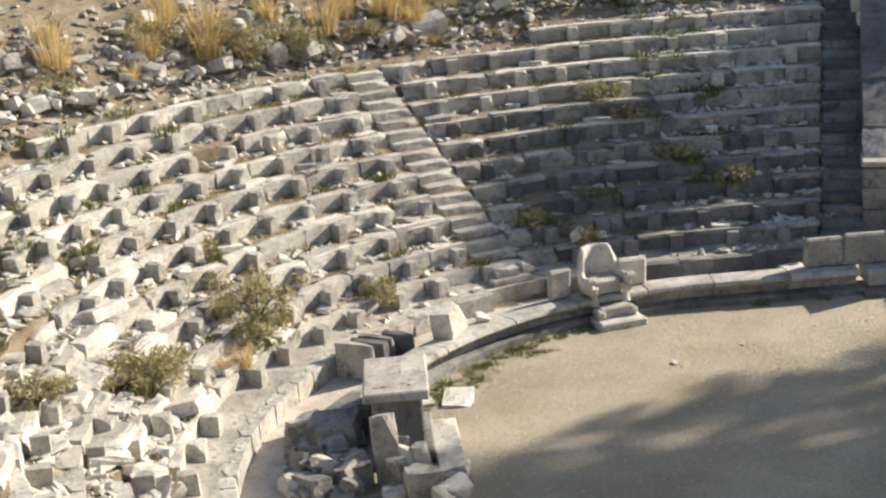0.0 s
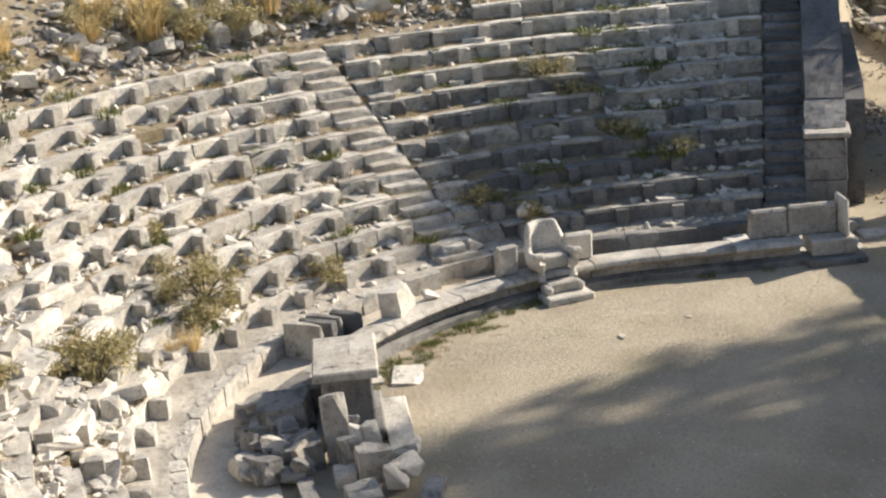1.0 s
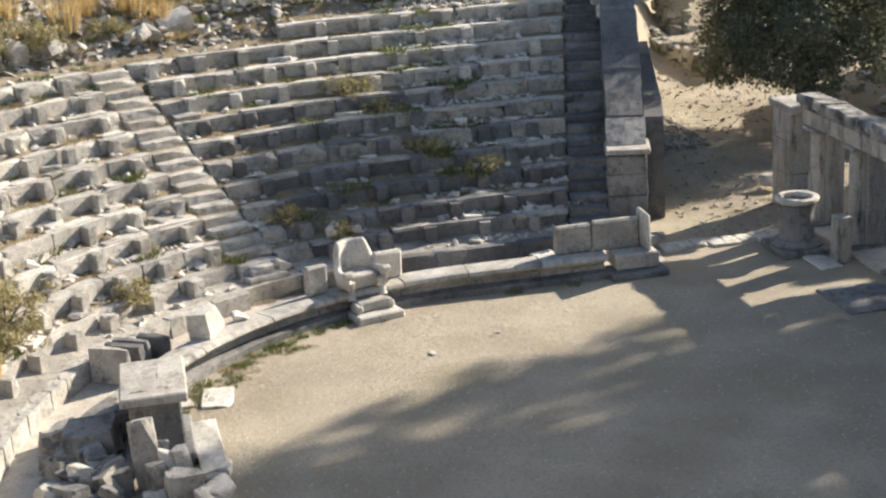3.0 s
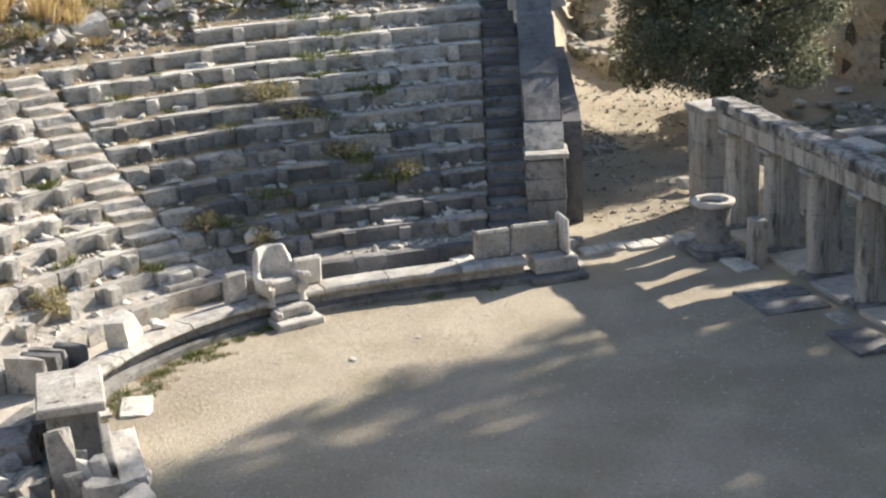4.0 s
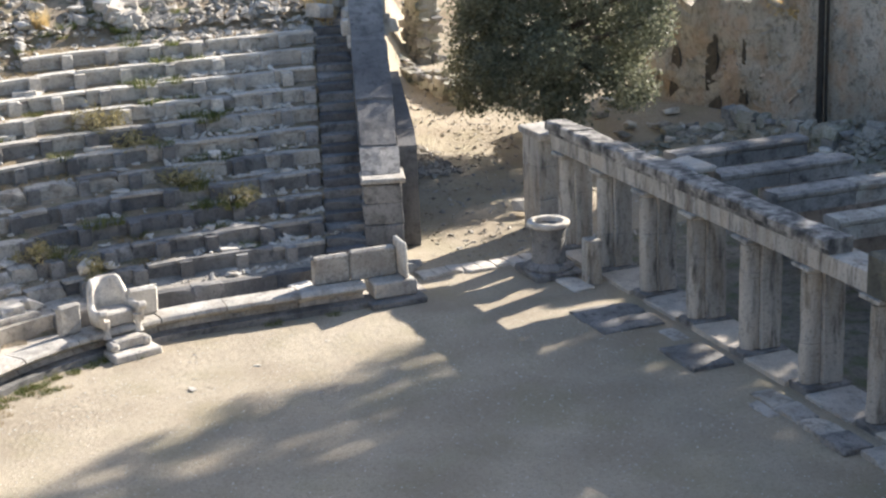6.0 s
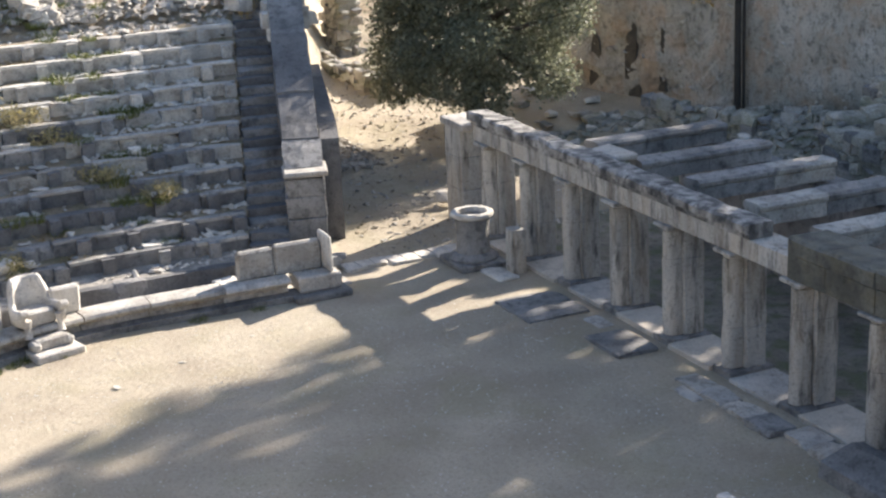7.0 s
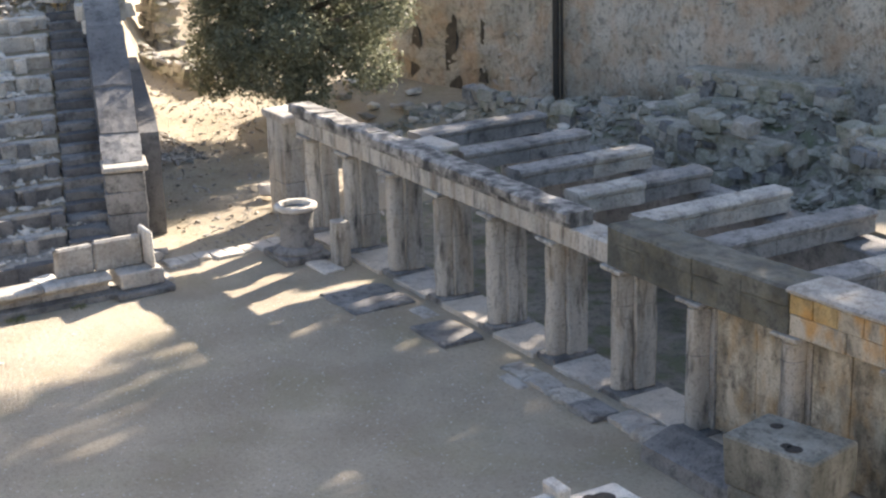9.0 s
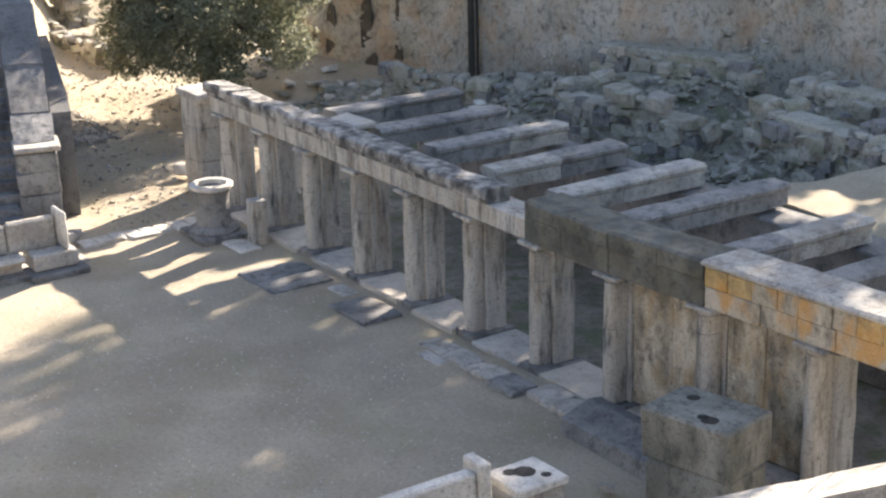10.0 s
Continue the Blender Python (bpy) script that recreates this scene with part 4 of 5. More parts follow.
# dark ragged patches nearly flush with the terrace wall; solid, the dark is only colour
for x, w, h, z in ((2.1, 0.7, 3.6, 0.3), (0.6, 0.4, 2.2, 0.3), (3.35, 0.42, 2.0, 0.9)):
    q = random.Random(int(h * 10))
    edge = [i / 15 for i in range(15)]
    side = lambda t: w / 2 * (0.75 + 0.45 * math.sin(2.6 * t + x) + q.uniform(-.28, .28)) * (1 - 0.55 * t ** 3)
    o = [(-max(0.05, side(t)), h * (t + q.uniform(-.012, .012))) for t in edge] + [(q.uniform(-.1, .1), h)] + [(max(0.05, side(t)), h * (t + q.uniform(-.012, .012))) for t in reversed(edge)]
    part("niche", prism([(x + a, z + b) for a, b in o], (-0.03, 0.3)), WALL_PATCH, far, "dark ragged patch on the masonry")
places = [(rnd.uniform(-1.5, 37), 0.06 + rnd.uniform(-.1, .12), rnd.uniform(0.2, 7.0), rnd.choice((0.07, 0.1, 0.14, 0.18, 0.26))) for _ in range(3600)]
ws = stones_mesh("wall_rubble", places, WALL, "rough stones bedded in the terrace wall", "rubble")
ws.matrix_world = far.matrix_world.copy()

# tall dark post
post = thing("timber_post", "tall dark timber post before the terrace wall", "post", (-14.82, 11.05, 0.3))
part("post", lathe([(0.11, -0.3), (0.10, 3.0), (0.09, 9.0)], 10), HOLLOW, post)
part("brace", lathe([(0.05, -0.3), (0.05, 8.6)], 8, None, 0.16, 0.1), HOLLOW, post)

# ---- plants ----


def leaf_cloud(blobs, count, size, seed, shell=0.55, stretch=1.8):
    """Small leaves spread through the clumps of a crown, denser towards the outside of each clump."""
    r = np.random.RandomState(seed)
    vol = np.array([b[3] ** 2 for b in blobs])
    pick = r.choice(len(blobs), count, p=vol / vol.sum())
    d = r.normal(size=(count, 3))
    d /= np.linalg.norm(d, axis=1, keepdims=True)
    rad = shell + (1 - shell) * r.rand(count) ** 0.6
    rad *= 1 + 0.18 * r.normal(size=count)
    c = np.array([b[:3] for b in blobs])[pick]
    br = np.array([b[3] for b in blobs])[pick]
    pos = c + d * (rad * br)[:, None] * np.array([1, 1, 0.8])
    a = r.normal(size=(count, 3))
    a /= np.linalg.norm(a, axis=1, keepdims=True)
    b = np.cross(a, r.normal(size=(count, 3)))
    b /= np.linalg.norm(b, axis=1, keepdims=True)
    s = size * (0.6 + 0.8 * r.rand(count))[:, None]
    v = np.stack([pos - a * s * stretch * 0.5, pos + b * s * 0.5, pos + a * s * stretch * 0.5, pos - b * s * 0.5], 1).reshape(-1, 3)
    f = np.arange(count * 4).reshape(-1, 4)
    return v, f


def cloud_mesh(name, blobs, count, size, material, seed, shell=0.55, stretch=1.8):
    v, f = leaf_cloud(blobs, count, size, seed, shell, stretch)
    me = bpy.data.meshes.new(name)
    me.from_pydata(v.tolist(), [], f.tolist())
    me.materials.append(material)
    return me


def limb(b, pts, radii, n=8):
    rings = []
    for i, (p, r) in enumerate(zip(pts, radii)):
        p = Vector(p)
        q = Vector(pts[min(i + 1, len(pts) - 1)]) - Vector(pts[max(i - 1, 0)])
        rot = q.to_track_quat("Z", "Y")
        rings.append([b.verts.new(p + rot @ Vector((r * math.cos(2 * math.pi * k / n), r * math.sin(2 * math.pi * k / n), 0))) for k in range(n)])
    for a, c in zip(rings, rings[1:]):
        for k in range(n):
            b.faces.new((a[k], a[(k + 1) % n], c[(k + 1) % n], c[k]))
    b.faces.new(rings[-1])
    b.faces.new(rings[0])


def tree(name, label, at, height, blobs, count, size, material, seed, trunk=0.3):
    r = random.Random(seed)
    t = thing(name, label, "tree", at)
    b = bmesh.new()
    top = (r.uniform(-.2, .2), r.uniform(-.2, .2), height * 0.75)
    fork = (r.uniform(-.15, .15), r.uniform(-.15, .15), height * 0.28)
    limb(b, [(0, 0, -0.3), (0.05, 0.02, height * 0.12), fork, top], [trunk * 1.25, trunk, trunk * 0.85, trunk * 0.25])
    for x, y, z, rad in blobs:
        st = Vector(fork).lerp(Vector(top), max(0.0, min(1.0, (z - rad - fork[2]) / max(0.1, top[2] - fork[2]))))
        mid = st.lerp(Vector((x, y, z)), 0.5) + Vector((r.uniform(-.2, .2), r.uniform(-.2, .2), -0.1))
        limb(b, [st, mid, (x, y, z)], [trunk * 0.4, trunk * 0.25, trunk * 0.07], 6)
    bmesh.ops.recalc_face_normals(b, faces=b.faces[:])
    part("trunk", b, BARK, t, smooth=True)
    ob = new("crown", cloud_mesh("crown", blobs, count, size, material, seed))
    ob.parent = t
    return t


def crown_blobs(seed, n, rx, ry, z0, z1, r0, r1):
    r = random.Random(seed)
    out = []
    for i in range(n):
        z = z0 + (z1 - z0) * (i + 0.5) / n
        k = math.sin(math.pi * (0.18 + 0.75 * (i + 0.5) / n)) ** 0.6
        a = i * 2.4 + r.uniform(-.3, .3)
        q = r.uniform(0.45, 0.95) * k
        out.append((rx * q * math.cos(a), ry * q * math.sin(a), z, r.uniform(r0, r1)))
    return out


tree("olive_tree", "large olive tree with a dense grey-green crown", (-17.9, 4.0, 0.35), 10.5, crown_blobs(3, 64, 3.0, 3.5, 1.3, 10.2, 0.55, 1.1), 150000, 0.062, LEAF, 3, 0.34)
for i, (x, y, h, z0) in enumerate(((-13.9, 23.0, 21.0, 15.0), (-9.0, 22.0, 21.0, 11.5), (-5.6, 21.5, 19.0, 10.0), (-15.4, 28.0, 26.0, 20.0), (-11.8, 27.0, 25.0, 17.0), (-6.6, 27.5, 23.0, 15.5), (-10.3, 19.8, 16.0, 10.0), (-4.4, 20.6, 15.2, 12.4), (-0.5, 20.7, 17.2, 10.6))):
    tree("pine_tree", "tall pine behind the terrace wall", (x, y, 0.5), h, crown_blobs(40 + i, 18, 3.0 if i < 7 else 2.1, 3.0 if i < 7 else 1.8, z0, h - 0.8, 0.6, 1.2), 2450, 0.23, PINE, 40 + i, 0.28)


def tuft_mesh(seed, material, blades=70, h=0.6, spread=0.22, wide=0.012, lean=0.35):
    r = random.Random(seed)
    verts, faces = [], []
    for _ in range(blades):
        a, q = r.uniform(0, 6.283), spread * math.sqrt(r.random())
        x, y = q * math.cos(a), q * math.sin(a)
        b = r.uniform(0, 6.283)
        hh, ln = h * r.uniform(0.5, 1.1), lean * r.uniform(0.1, 1.0)
        c, s = math.cos(b), math.sin(b)
        w = wide * r.uniform(0.6, 1.5)
        k = len(verts)
        for t in (0, 0.55, 1.0):
            px, py, pz = x + math.cos(a) * ln * hh * t * t, y + math.sin(a) * ln * hh * t * t, hh * t - 0.04
            ww = w * (1 - 0.8 * t)
            verts += [(px - s * ww, py + c * ww, pz), (px + s * ww, py - c * ww, pz)]
        faces += [(k, k + 1, k + 3, k + 2), (k + 2, k + 3, k + 5, k + 4)]
    me = bpy.data.meshes.new("grass_tuft")
    me.from_pydata(verts, [], faces)
    me.materials.append(material)
    return me


TUFTS = [tuft_mesh(i, STRAW, 130, 0.75, 0.26, 0.014, 0.55) for i in range(3)]
DRIES = [tuft_mesh(30 + i, DRY, 80, 0.15, 0.34, 0.011, 1.1) for i in range(3)]
GREENS = [tuft_mesh(10 + i, WEED, 110, 0.20, 0.28, 0.012, 0.9) for i in range(3)]


def surface(x, y):
    """Height of the tiers or the earth at a place."""
    r = rho(x, y)
    k = math.floor((r - R0) / DR)
    if 0 <= k < TIERS and y < wing_y(abs(x)):
        return Z0 + DZ * k
    return ground_height(x, y)


def plant_at(me, name, label, category, group, s, r, scale):
    p, _ = spot(s, r)
    ob = new(name, me)
    ob.matrix_world = pose(p.x, p.y, surface(p.x, p.y), 0, 0, rnd.uniform(0, 360)) @ Matrix.Scale(scale, 4)
    return tagged(ob, label, category, group)


for s, r, sc in ((0.604, 18.7, 1.5), (0.62, 18.1, 1.1), (0.70, 18.4, 0.9), (0.44, 18.3, 1.3), (0.40, 18.9, 1.1), (0.34, 18.6, 1.4), (0.308, 18.1, 0.9), (0.30, 18.9, 1.1), (0.83, 18.6, 1.2), (0.80, 19.6, 1.0), (0.57, 17.8, 0.8), (0.50, 19.2, 1.0), (0.90, 19.2, 1.0), (0.62, 20.2, 1.1), (0.18, 19.0, 0.9), (0.10, 18.6, 0.7),
                 (1.18, 10.0, 0.6), (1.21, 10.2, 0.45), (-5.4, 18.0, 1.1), (-5.5, 17.6, 0.8), (0.37, 19.6, 1.0), (0.75, 17.9, 0.7), (0.66, 19.2, 1.2)):
    plant_at(rnd.choice(TUFTS), "grass_tuft", "tall dry golden grass tuft on the ruined slope", "grass tuft", "dry grass tufts", s, r, sc)
for i in range(210):
    s, r = (rnd.uniform(-2.0, 1.8), rnd.uniform(R0 + 0.7, 20.5)) if i < 90 else (rnd.uniform(0.4, 1.4), R0 + DR * rnd.randrange(1, 11) + rnd.uniform(0.4, 0.7)) if i < 150 else (rnd.uniform(-0.3, 0.5), rnd.uniform(17.8, 20))
    plant_at(rnd.choice(GREENS), "weed", "low green weed growing between the stones", "weed", "green weeds", s, r, rnd.uniform(0.5, 1.2))
for s, r in ((0.40, 7.05), (0.55, 7.1), (0.72, 7.05), (0.80, 6.9), (0.93, 7.0), (0.97, 6.7), (0.30, 6.75), (0.27, 6.9), (1.05, 6.6), (0.63, 7.1), (-0.9, 7.1), (-2.2, 7.1)):
    plant_at(rnd.choice(GREENS), "weed", "low green weed at the bench's foot", "weed", "weeds at the bench", s, r, rnd.uniform(0.4, 0.75))


for i in range(46):
    s, r = rnd.uniform(0.3, 1.12), 7.12 - abs(rnd.gauss(0, 0.3))
    plant_at(rnd.choice(GREENS), "weed", "thin yellow-green grass at the orchestra's edge", "weed", "grass at the orchestra's edge", s, r, rnd.uniform(0.22, 0.5))
for i in range(190):
    s, r = rnd.uniform(0.42, 1.7) if i < 150 else rnd.uniform(0.02, 0.42), R0 + DR * rnd.randrange(1, 12) + rnd.uniform(0.42, 0.7)
    if r < 16.3 or s < 0.5:
        plant_at(rnd.choice(DRIES), "withered_weed", "low withered brown weed on the earth of the tiers", "weed", "withered weeds on the tiers", s, r, rnd.uniform(0.6, 1.3))
for i in range(26):
    s, r = rnd.uniform(0.55, 1.1), 7.1 - abs(rnd.gauss(0, 0.35))
    plant_at(rnd.choice(DRIES), "withered_weed", "short withered weed at the foot of the bench", "weed", "withered weeds at the bench", s, r, rnd.uniform(0.25, 0.5))


def bush(s, r, w, h, n, seed, material=SHRUB):
    p, _ = spot(s, r)
    t = thing("shrub", "straggly yellow-green shrub growing on the tiers", "shrub", (p.x, p.y, surface(p.x, p.y)), group="shrubs")
    q = random.Random(seed)
    b = bmesh.new()
    blobs = []
    for i in range(14):
        a, f = q.uniform(0, 6.283), q.uniform(0.2, 1.25)
        tip = (w * f * math.cos(a), w * f * math.sin(a), h * q.uniform(0.12, 0.9))
        limb(b, [(0, 0, -0.05), (tip[0] * 0.4, tip[1] * 0.4, tip[2] * 0.6), tip], [0.016, 0.01, 0.003], 5)
        blobs.append((*tip, q.uniform(0.14, 0.36) * w / 0.6))
    part("stem", b, BARK, t)
    ob = new("foliage", cloud_mesh("foliage", blobs, int(n * (0.5 if s < 0.4 else 0.8)), 0.024, material, seed, 0.05, 6.0))
    ob.parent = t


for s, r, w, h, n, sd in ((1.03, 10.6, 0.75, 0.85, 2600, 1), (1.07, 10.2, 0.5, 0.6, 1200, 2), (1.41, 10.7, 0.6, 0.7, 1700, 3), (1.34, 10.9, 0.5, 0.5, 1000, 4), (0.545, 18.0, 0.8, 0.8, 2000, 5), (0.49, 17.9, 0.6, 0.7, 1500, 6),
                          (0.096, 14.4, 0.7, 0.5, 1500, 7), (0.05, 13.8, 0.5, 0.4, 900, 8), (-0.2, 12.2, 0.6, 0.4, 1100, 9), (0.32, 10.6, 0.5, 0.4, 900, 10), (0.22, 10.3, 0.5, 0.4, 900, 11), (0.75, 9.9, 0.4, 0.4, 700, 12), (0.60, 18.3, 0.7, 0.6, 1500, 21), (0.68, 18.9, 0.8, 0.6, 1600, 22), (0.38, 18.0, 0.6, 0.5, 1100, 23), (0.86, 18.0, 0.6, 0.5, 1200, 24), (0.26, 18.5, 0.6, 0.5, 1000, 25), (1.62, 12.9, 0.5, 0.5, 900, 13), (-1.2, 11.4, 0.5, 0.4, 700, 14), (0.95, 12.4, 0.35, 0.35, 500, 15), (1.58, 12.0, 0.4, 0.4, 700, 16)):
    bush(s, r, w, h, n, sd)

ob = new("wall_shrub", cloud_mesh("wall_shrub", [(0, 0, 0.2, 0.35), (0.4, 0.1, 0.15, 0.3), (-0.35, 0.1, 0.12, 0.28), (0.8, 0.2, 0.1, 0.25)], 900, 0.05, STRAW, 77, 0.1, 3.0))
ob.matrix_world = pose(-17.0, 10.9, 3.75)
tagged(ob, "yellow dry shrub growing on the terrace wall", "shrub")

# ---- stones of the hillside above the tiers ----
SLOPE_LABEL = "broken pale stone lying on the ruined upper slope"
for i in range(290):
    s = rnd.uniform(-0.6, 1.25)
    r = (17.9 if s < 0.12 else 17.3 if s < 0.44 else 16.9) + abs(rnd.gauss(0, 1.7)) + 0.2
    p, d = spot(s, r)
    sz = rnd.uniform(0.15, 0.38) * (1.4 if rnd.random() < 0.15 else 1)
    stone_at("rubble_stone", rnd.choice(("pale", "pale", "marble", "rubble", "pale")), p.x, p.y, surface(p.x, p.y) - sz * 0.15, sz * rnd.uniform(1.1, 2.1), sz * rnd.uniform(0.8, 1.3), sz, rnd.uniform(0, 180), rnd.uniform(-25, 25), rnd.uniform(-25, 25),
             SLOPE_LABEL, "rubble stone", "stones of the upper slope", rock=rnd.random() < 0.7)
places = []
for i in range(5200):
    s, r = rnd.choice((rnd.uniform(-1.5, 1.5), rnd.uniform(0, 1.4), rnd.uniform(-9, -1))), 17.0 + abs(rnd.gauss(0, 2.2))
    p, d = spot(s, r)
    places.append((p.x, p.y, ground_height(p.x, p.y) + 0.03, rnd.choice((0.08, 0.12, 0.18, 0.26, 0.32))))
stones_mesh("slope_gravel", places, RUBBLE, "small broken stones strewn over the upper slope", "gravel")
places = []
for i in range(5200):
    s, r = rnd.uniform(-3.5, 2.0), R0 + DR * TIERS * rnd.random() ** 0.9
    if s < 0.3 and rnd.random() < 0.7 or (s > 0.9 and r < R0 + DR):
        continue
    k = math.floor((r - R0) / DR)
    r = R0 + DR * k + rnd.uniform(0.40, 0.72)
    p, d = spot(s, r)
    places.append((p.x, p.y, Z0 + DZ * k + 0.03, rnd.choice((0.04, 0.06, 0.09, 0.13, 0.18, 0.25))))
for i in range(2400):
    s = rnd.choice((rnd.uniform(0.5, 2.0), rnd.uniform(0.95, 1.9), rnd.uniform(1.1, 1.9)))
    k = rnd.randrange(1, 11)
    r = R0 + DR * k + rnd.uniform(0.30, 0.78)
    p, d = spot(s, r)
    places.append((p.x, p.y, Z0 + DZ * k + 0.04, rnd.choice((0.08, 0.12, 0.16, 0.22, 0.30))))
stones_mesh("tier_gravel", places, PALE, "stone chips lying on the tiers", "gravel")
places = []
for i in range(1500):
    x, y = rnd.uniform(-30, -9.5), rnd.uniform(-2.6, 4.0)
    if y > wing_y(abs(x)) + 1.6 or x > -11:
        places.append((x, y, ground_height(x, y) + 0.01, rnd.choice((0.03, 0.05, 0.07, 0.1, 0.16))))
clods = []
for i in range(1500):
    x, y = rnd.uniform(-24, -9.0), rnd.uniform(-3.2, 4.2)
    if (y > wing_y(abs(x)) + 1.6 or x > -10) and noise.noise((x * 0.5, y * 0.9, 7.7)) > -0.05:
        clods.append((x, y, ground_height(x, y) - 0.012, rnd.choice((0.04, 0.06, 0.09, 0.13))))
stones_mesh("path_clods", clods, SOIL, "brown clods and leaf litter on the earth path", "litter")
stones_mesh("path_gravel", places, RUBBLE, "loose stones on the earth path", "gravel")
places = []
for i in range(9000):
    a, q = rnd.uniform(0, 6.283), math.sqrt(rnd.random()) * 9
    x, y = q * math.cos(a) * 0.75, -7 + q * math.sin(a)
    if rho(x, y) < 6.9 and y < -0.9:
        places.append((x, y, -0.002, rnd.choice((0.012, 0.018, 0.024, 0.032, 0.045))))
stones_mesh("orchestra_gravel", places, PALE, "small pale pebbles on the trodden earth", "gravel")
for x, y, s in ((-4.2, -9.6, 0.16), (-4.9, -8.2, 0.1), (-3.0, -7.5, 0.08), (-5.6, -6.6, 0.08), (-4.6, -11.0, 0.07)):
    stone_at("loose_stone", "pale", x, y, 0.0, s * 1.7, s, s * 0.3, rnd.uniform(0, 90), 0, 0, "flat pale stone lying on the orchestra floor", "loose stone", "stones on the orchestra floor", rock=True)

# blocks left on the upper end of the retaining wall
AX, AY = math.cos(math.radians(16.2)), -math.sin(math.radians(16.2))
for i, (u, v, h) in enumerate(((16.55, 0.35, 0.62), (16.75, 0.75, 0.5), (17.1, 0.2, 0.6), (17.3, 0.65, 0.75), (17.75, 0.3, 0.7), (17.9, 0.8, 0.6), (18.3, 0.2, 0.7), (18.5, 0.65, 0.8), (16.9, 0.5, 0.9))):
    x = -9.95 - (u - 9.95) * AX + v * -AY
    y = wing_y(9.95) - (u - 9.95) * AY + v * AX
    stone_at("wall_stone", rnd.choice(("grey", "riser", "rubble")), x, y, 1.9 + (u - 11.3) * 0.46 - 0.1, rnd.uniform(0.45, 0.65), rnd.uniform(0.4, 0.55), h + 0.1, 16 + rnd.uniform(-12, 12), rnd.uniform(-5, 5), rnd.uniform(-5, 5),
             "weathered block resting on the sloping retaining wall", "stone block", "blocks on the retaining wall", rock=i % 3 == 2)

# ---- stones of the tiers ----


def place_piece(name, key, parent, s, r, z_top, w, depth, h, wob=0.0):
    p, d = spot(s, r + depth / 2)
    turn = math.degrees(math.atan2(-d.y, -d.x)) - 90
    child(name, rnd.choice(UNIT[key]), parent, pose(p.x, p.y, z_top - h / 2, rnd.uniform(-1, 1) * wob, rnd.uniform(-1, 1) * wob, turn + rnd.uniform(-1, 1) * wob) @ Matrix.Diagonal((w, depth, h, 1)))


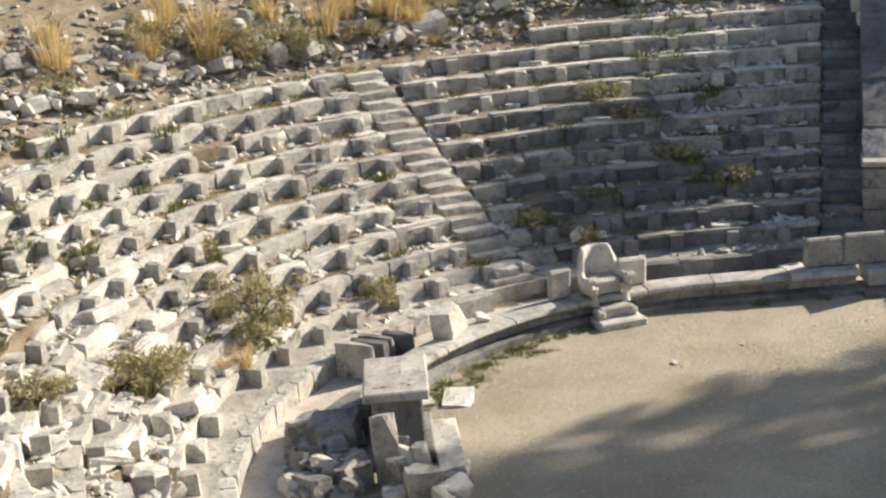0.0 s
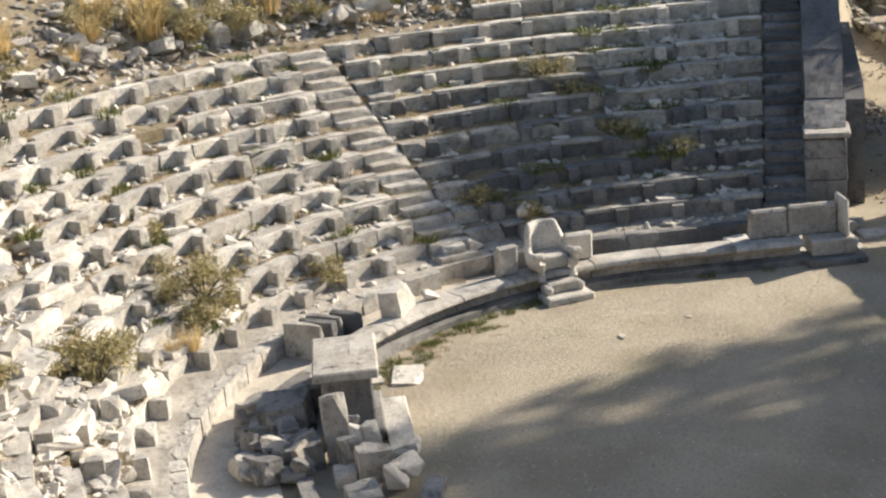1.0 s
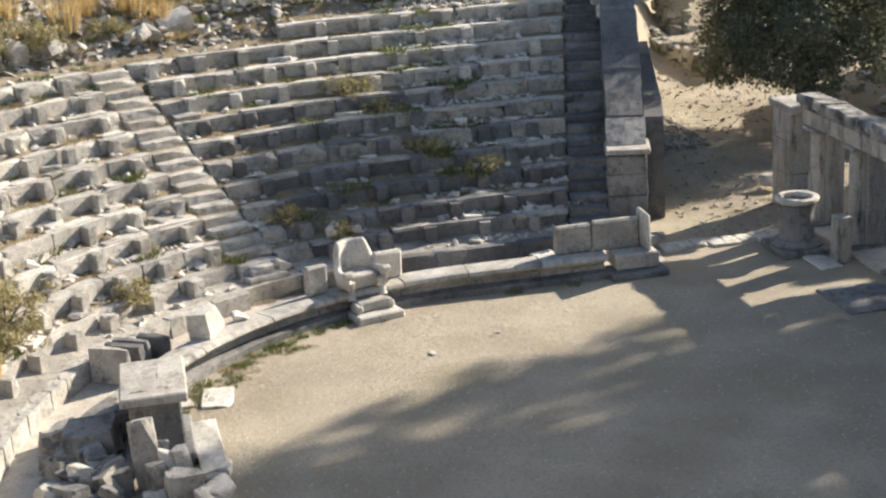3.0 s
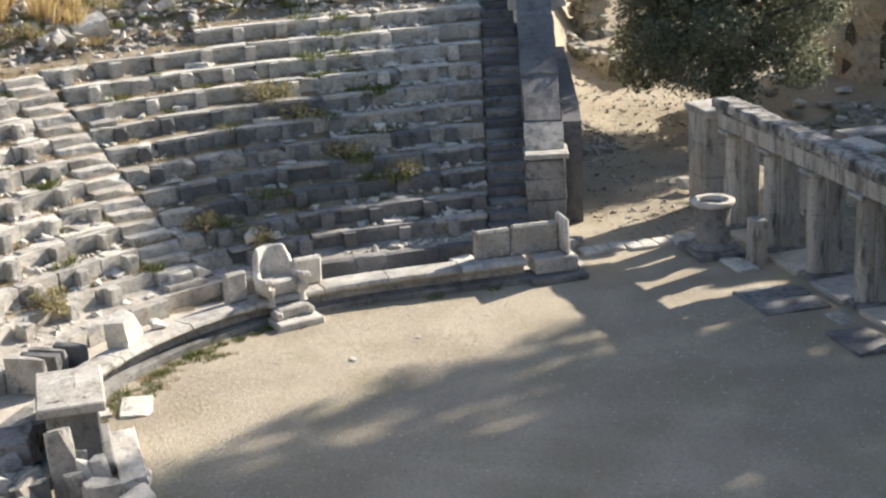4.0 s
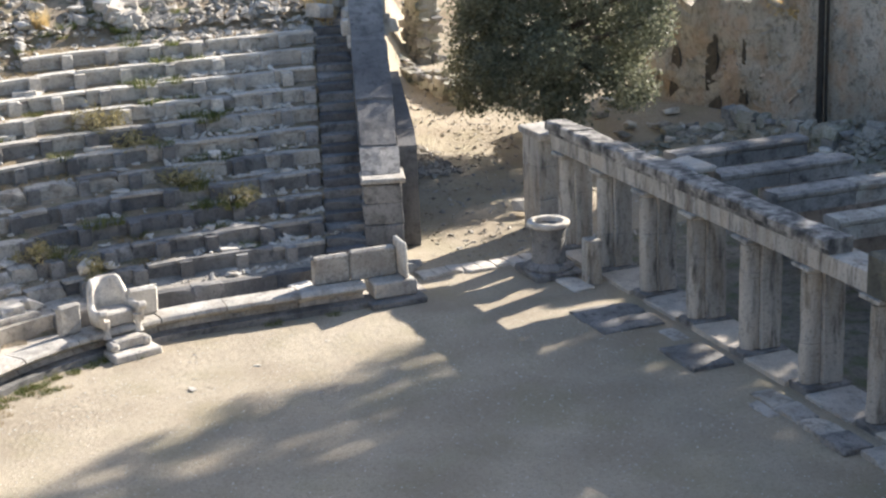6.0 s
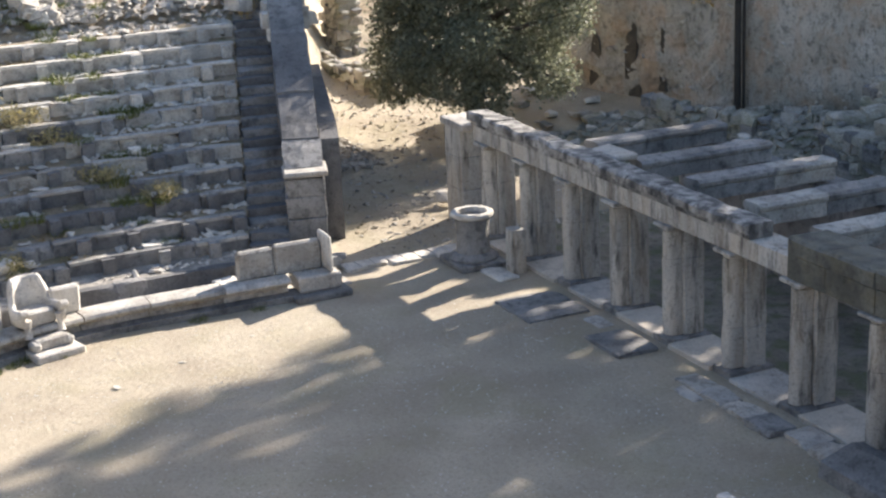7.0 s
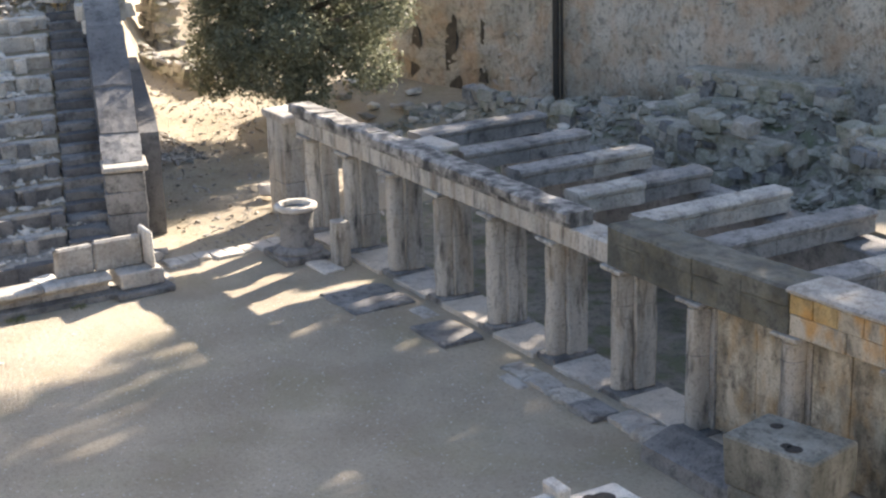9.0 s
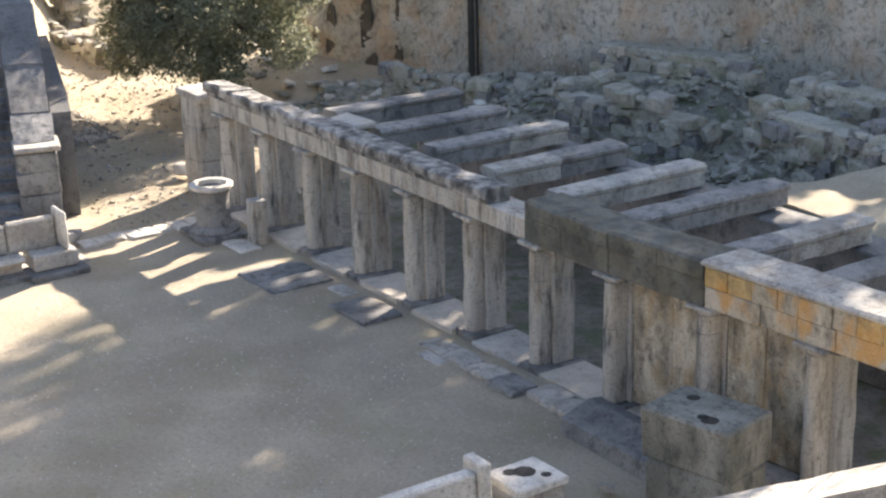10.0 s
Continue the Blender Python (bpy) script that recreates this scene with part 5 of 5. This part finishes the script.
STAIR = 0.435
for ob, k, r, z, end in PIECES:
    r += 0.16 if k == 1 else 0.0
    s = CY - (wing_y(r) - 0.97) if k else wing_s(r) + 0.1
    last = 0.117 if k == 11 else 0.95 if k == 10 else 1.15 if k == 9 else 1.95
    while s < last:
        unit = 1.0 if s < 0 else 1.0 / r
        w = rnd.uniform(0.8, 1.5) if k or s < 0.9 else rnd.uniform(0.36, 0.62)
        e = s + w * unit
        if s < 0 < e:                    # a block that turns from the wing into the bend
            e, w = 0.25 / r, -s + 0.40
            mid = (s + 0.25) / 2 if s < -0.25 else (s + 0.25) / 2 / r
        else:
            mid = (s + e) / 2
        chaos = smooth01((mid - 1.0) / 0.35) * (0.0 if k == 0 else 0.35 if k == 1 else 0.7)
        wing = mid < 0.37
        stair = 0.0 < mid and abs(mid - STAIR) * r < 0.47 + w / 2
        if stair and mid < STAIR:        # the block before the stairs is cut to fit
            w2 = (STAIR - s) * r - 0.5
            if w2 > 0.2:
                place_piece("riser_block", "riser", ob, s + w2 / r / 2, r, z, w2 - 0.02, 0.36, DZ + 0.03, 1)
            s = STAIR + 0.5 / r
            continue
        if stair:
            s = e
            continue
        # stone tone paints the light: dark shaded wing, paler sunlit bend
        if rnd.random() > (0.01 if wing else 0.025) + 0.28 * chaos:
            # the dark keys below tier 5 also paint the gangway shadow behind the bench
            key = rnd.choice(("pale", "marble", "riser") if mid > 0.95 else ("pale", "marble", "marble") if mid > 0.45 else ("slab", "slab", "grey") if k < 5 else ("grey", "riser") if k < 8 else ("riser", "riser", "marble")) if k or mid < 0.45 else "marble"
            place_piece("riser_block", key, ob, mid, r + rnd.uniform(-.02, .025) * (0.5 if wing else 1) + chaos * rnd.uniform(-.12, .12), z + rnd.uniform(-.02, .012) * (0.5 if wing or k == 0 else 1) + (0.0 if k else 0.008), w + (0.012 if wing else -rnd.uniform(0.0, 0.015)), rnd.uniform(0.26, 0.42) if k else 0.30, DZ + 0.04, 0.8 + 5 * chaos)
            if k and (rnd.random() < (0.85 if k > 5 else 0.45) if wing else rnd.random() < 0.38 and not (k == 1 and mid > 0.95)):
                # pale slabs on the wing's upper tiers paint sunlit top edges
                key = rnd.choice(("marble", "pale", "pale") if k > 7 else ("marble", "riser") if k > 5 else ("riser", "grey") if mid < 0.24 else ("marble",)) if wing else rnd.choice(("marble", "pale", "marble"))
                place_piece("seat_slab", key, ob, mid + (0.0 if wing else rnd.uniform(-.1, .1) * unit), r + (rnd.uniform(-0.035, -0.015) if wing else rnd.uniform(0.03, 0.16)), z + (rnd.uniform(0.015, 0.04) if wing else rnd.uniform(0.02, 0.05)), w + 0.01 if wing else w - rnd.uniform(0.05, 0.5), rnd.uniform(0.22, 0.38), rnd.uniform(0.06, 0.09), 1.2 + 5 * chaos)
        elif chaos > 0.2:
            p, d = spot(mid, r + 0.15)
            q = rnd.uniform(0.3, 0.5)
            child("broken_stone", rnd.choice(ROCK["pale"]), ob, pose(p.x, p.y, z - 0.15, rnd.uniform(-20, 20), rnd.uniform(-20, 20), rnd.uniform(0, 180)) @ Matrix.Diagonal((q * 1.5, q, q, 1)))
        s = e
    # supports of the lost seats, evenly spaced along the course
    s = CY - (wing_y(r) - 0.97) + 0.25 + 0.55 * (k % 2)
    while k and s < last:
        unit = 1.0 if s < 0 else 1.0 / r
        wing = s < 0.37
        chaos = smooth01((s - 1.0) / 0.35) * (0.35 if k == 1 else 0.7)
        if not (s > 0 and abs(s - STAIR) * r < 0.66) and rnd.random() > 0.06 + 0.75 * chaos:
            dep = rnd.uniform(0.15, 0.22) if wing else rnd.uniform(0.26, 0.34)
            # supports follow suit: shade painted dark low on the wing, sun pale above
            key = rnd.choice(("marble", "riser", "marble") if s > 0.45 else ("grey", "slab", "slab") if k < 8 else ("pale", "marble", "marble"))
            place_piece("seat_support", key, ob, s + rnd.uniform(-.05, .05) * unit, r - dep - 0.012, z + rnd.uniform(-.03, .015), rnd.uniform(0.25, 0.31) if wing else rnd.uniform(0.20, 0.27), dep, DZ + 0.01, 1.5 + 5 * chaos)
        step = rnd.uniform(1.08, 1.24)
        s = (s + step) / r if s < 0 < s + step else s + step * unit
# fallen and tilted slabs on the tiers
for i in range(170):
    s = rnd.uniform(0.95, 1.9) if i > 95 else rnd.uniform(0.05, 1.9) if rnd.random() < 0.85 else rnd.uniform(-2.5, 0.0)
    k = rnd.randrange(1, 10)
    r = R0 + DR * k + rnd.uniform(0.38, 0.6)
    p, d = spot(s, r)
    big = smooth01((s - 1.0) / 0.3)
    w = rnd.uniform(0.35, 0.7) * (1 + 0.5 * big)
    stone_at("fallen_slab", rnd.choice(("pale", "marble", "pale")), p.x, p.y, Z0 + DZ * k - 0.03, w, w * rnd.uniform(0.5, 0.8), rnd.uniform(0.07, 0.15) * (1 + 0.8 * big), math.degrees(math.atan2(d.y, d.x)) - 90 + rnd.uniform(-25, 25), rnd.uniform(-10, 10) * (0.5 + big), rnd.uniform(-10, 10) * (0.5 + big),
             "broken pale slab fallen on the tiers", "stone slab", "fallen slabs", rock=rnd.random() < (0.75 if i > 95 else 0.5))
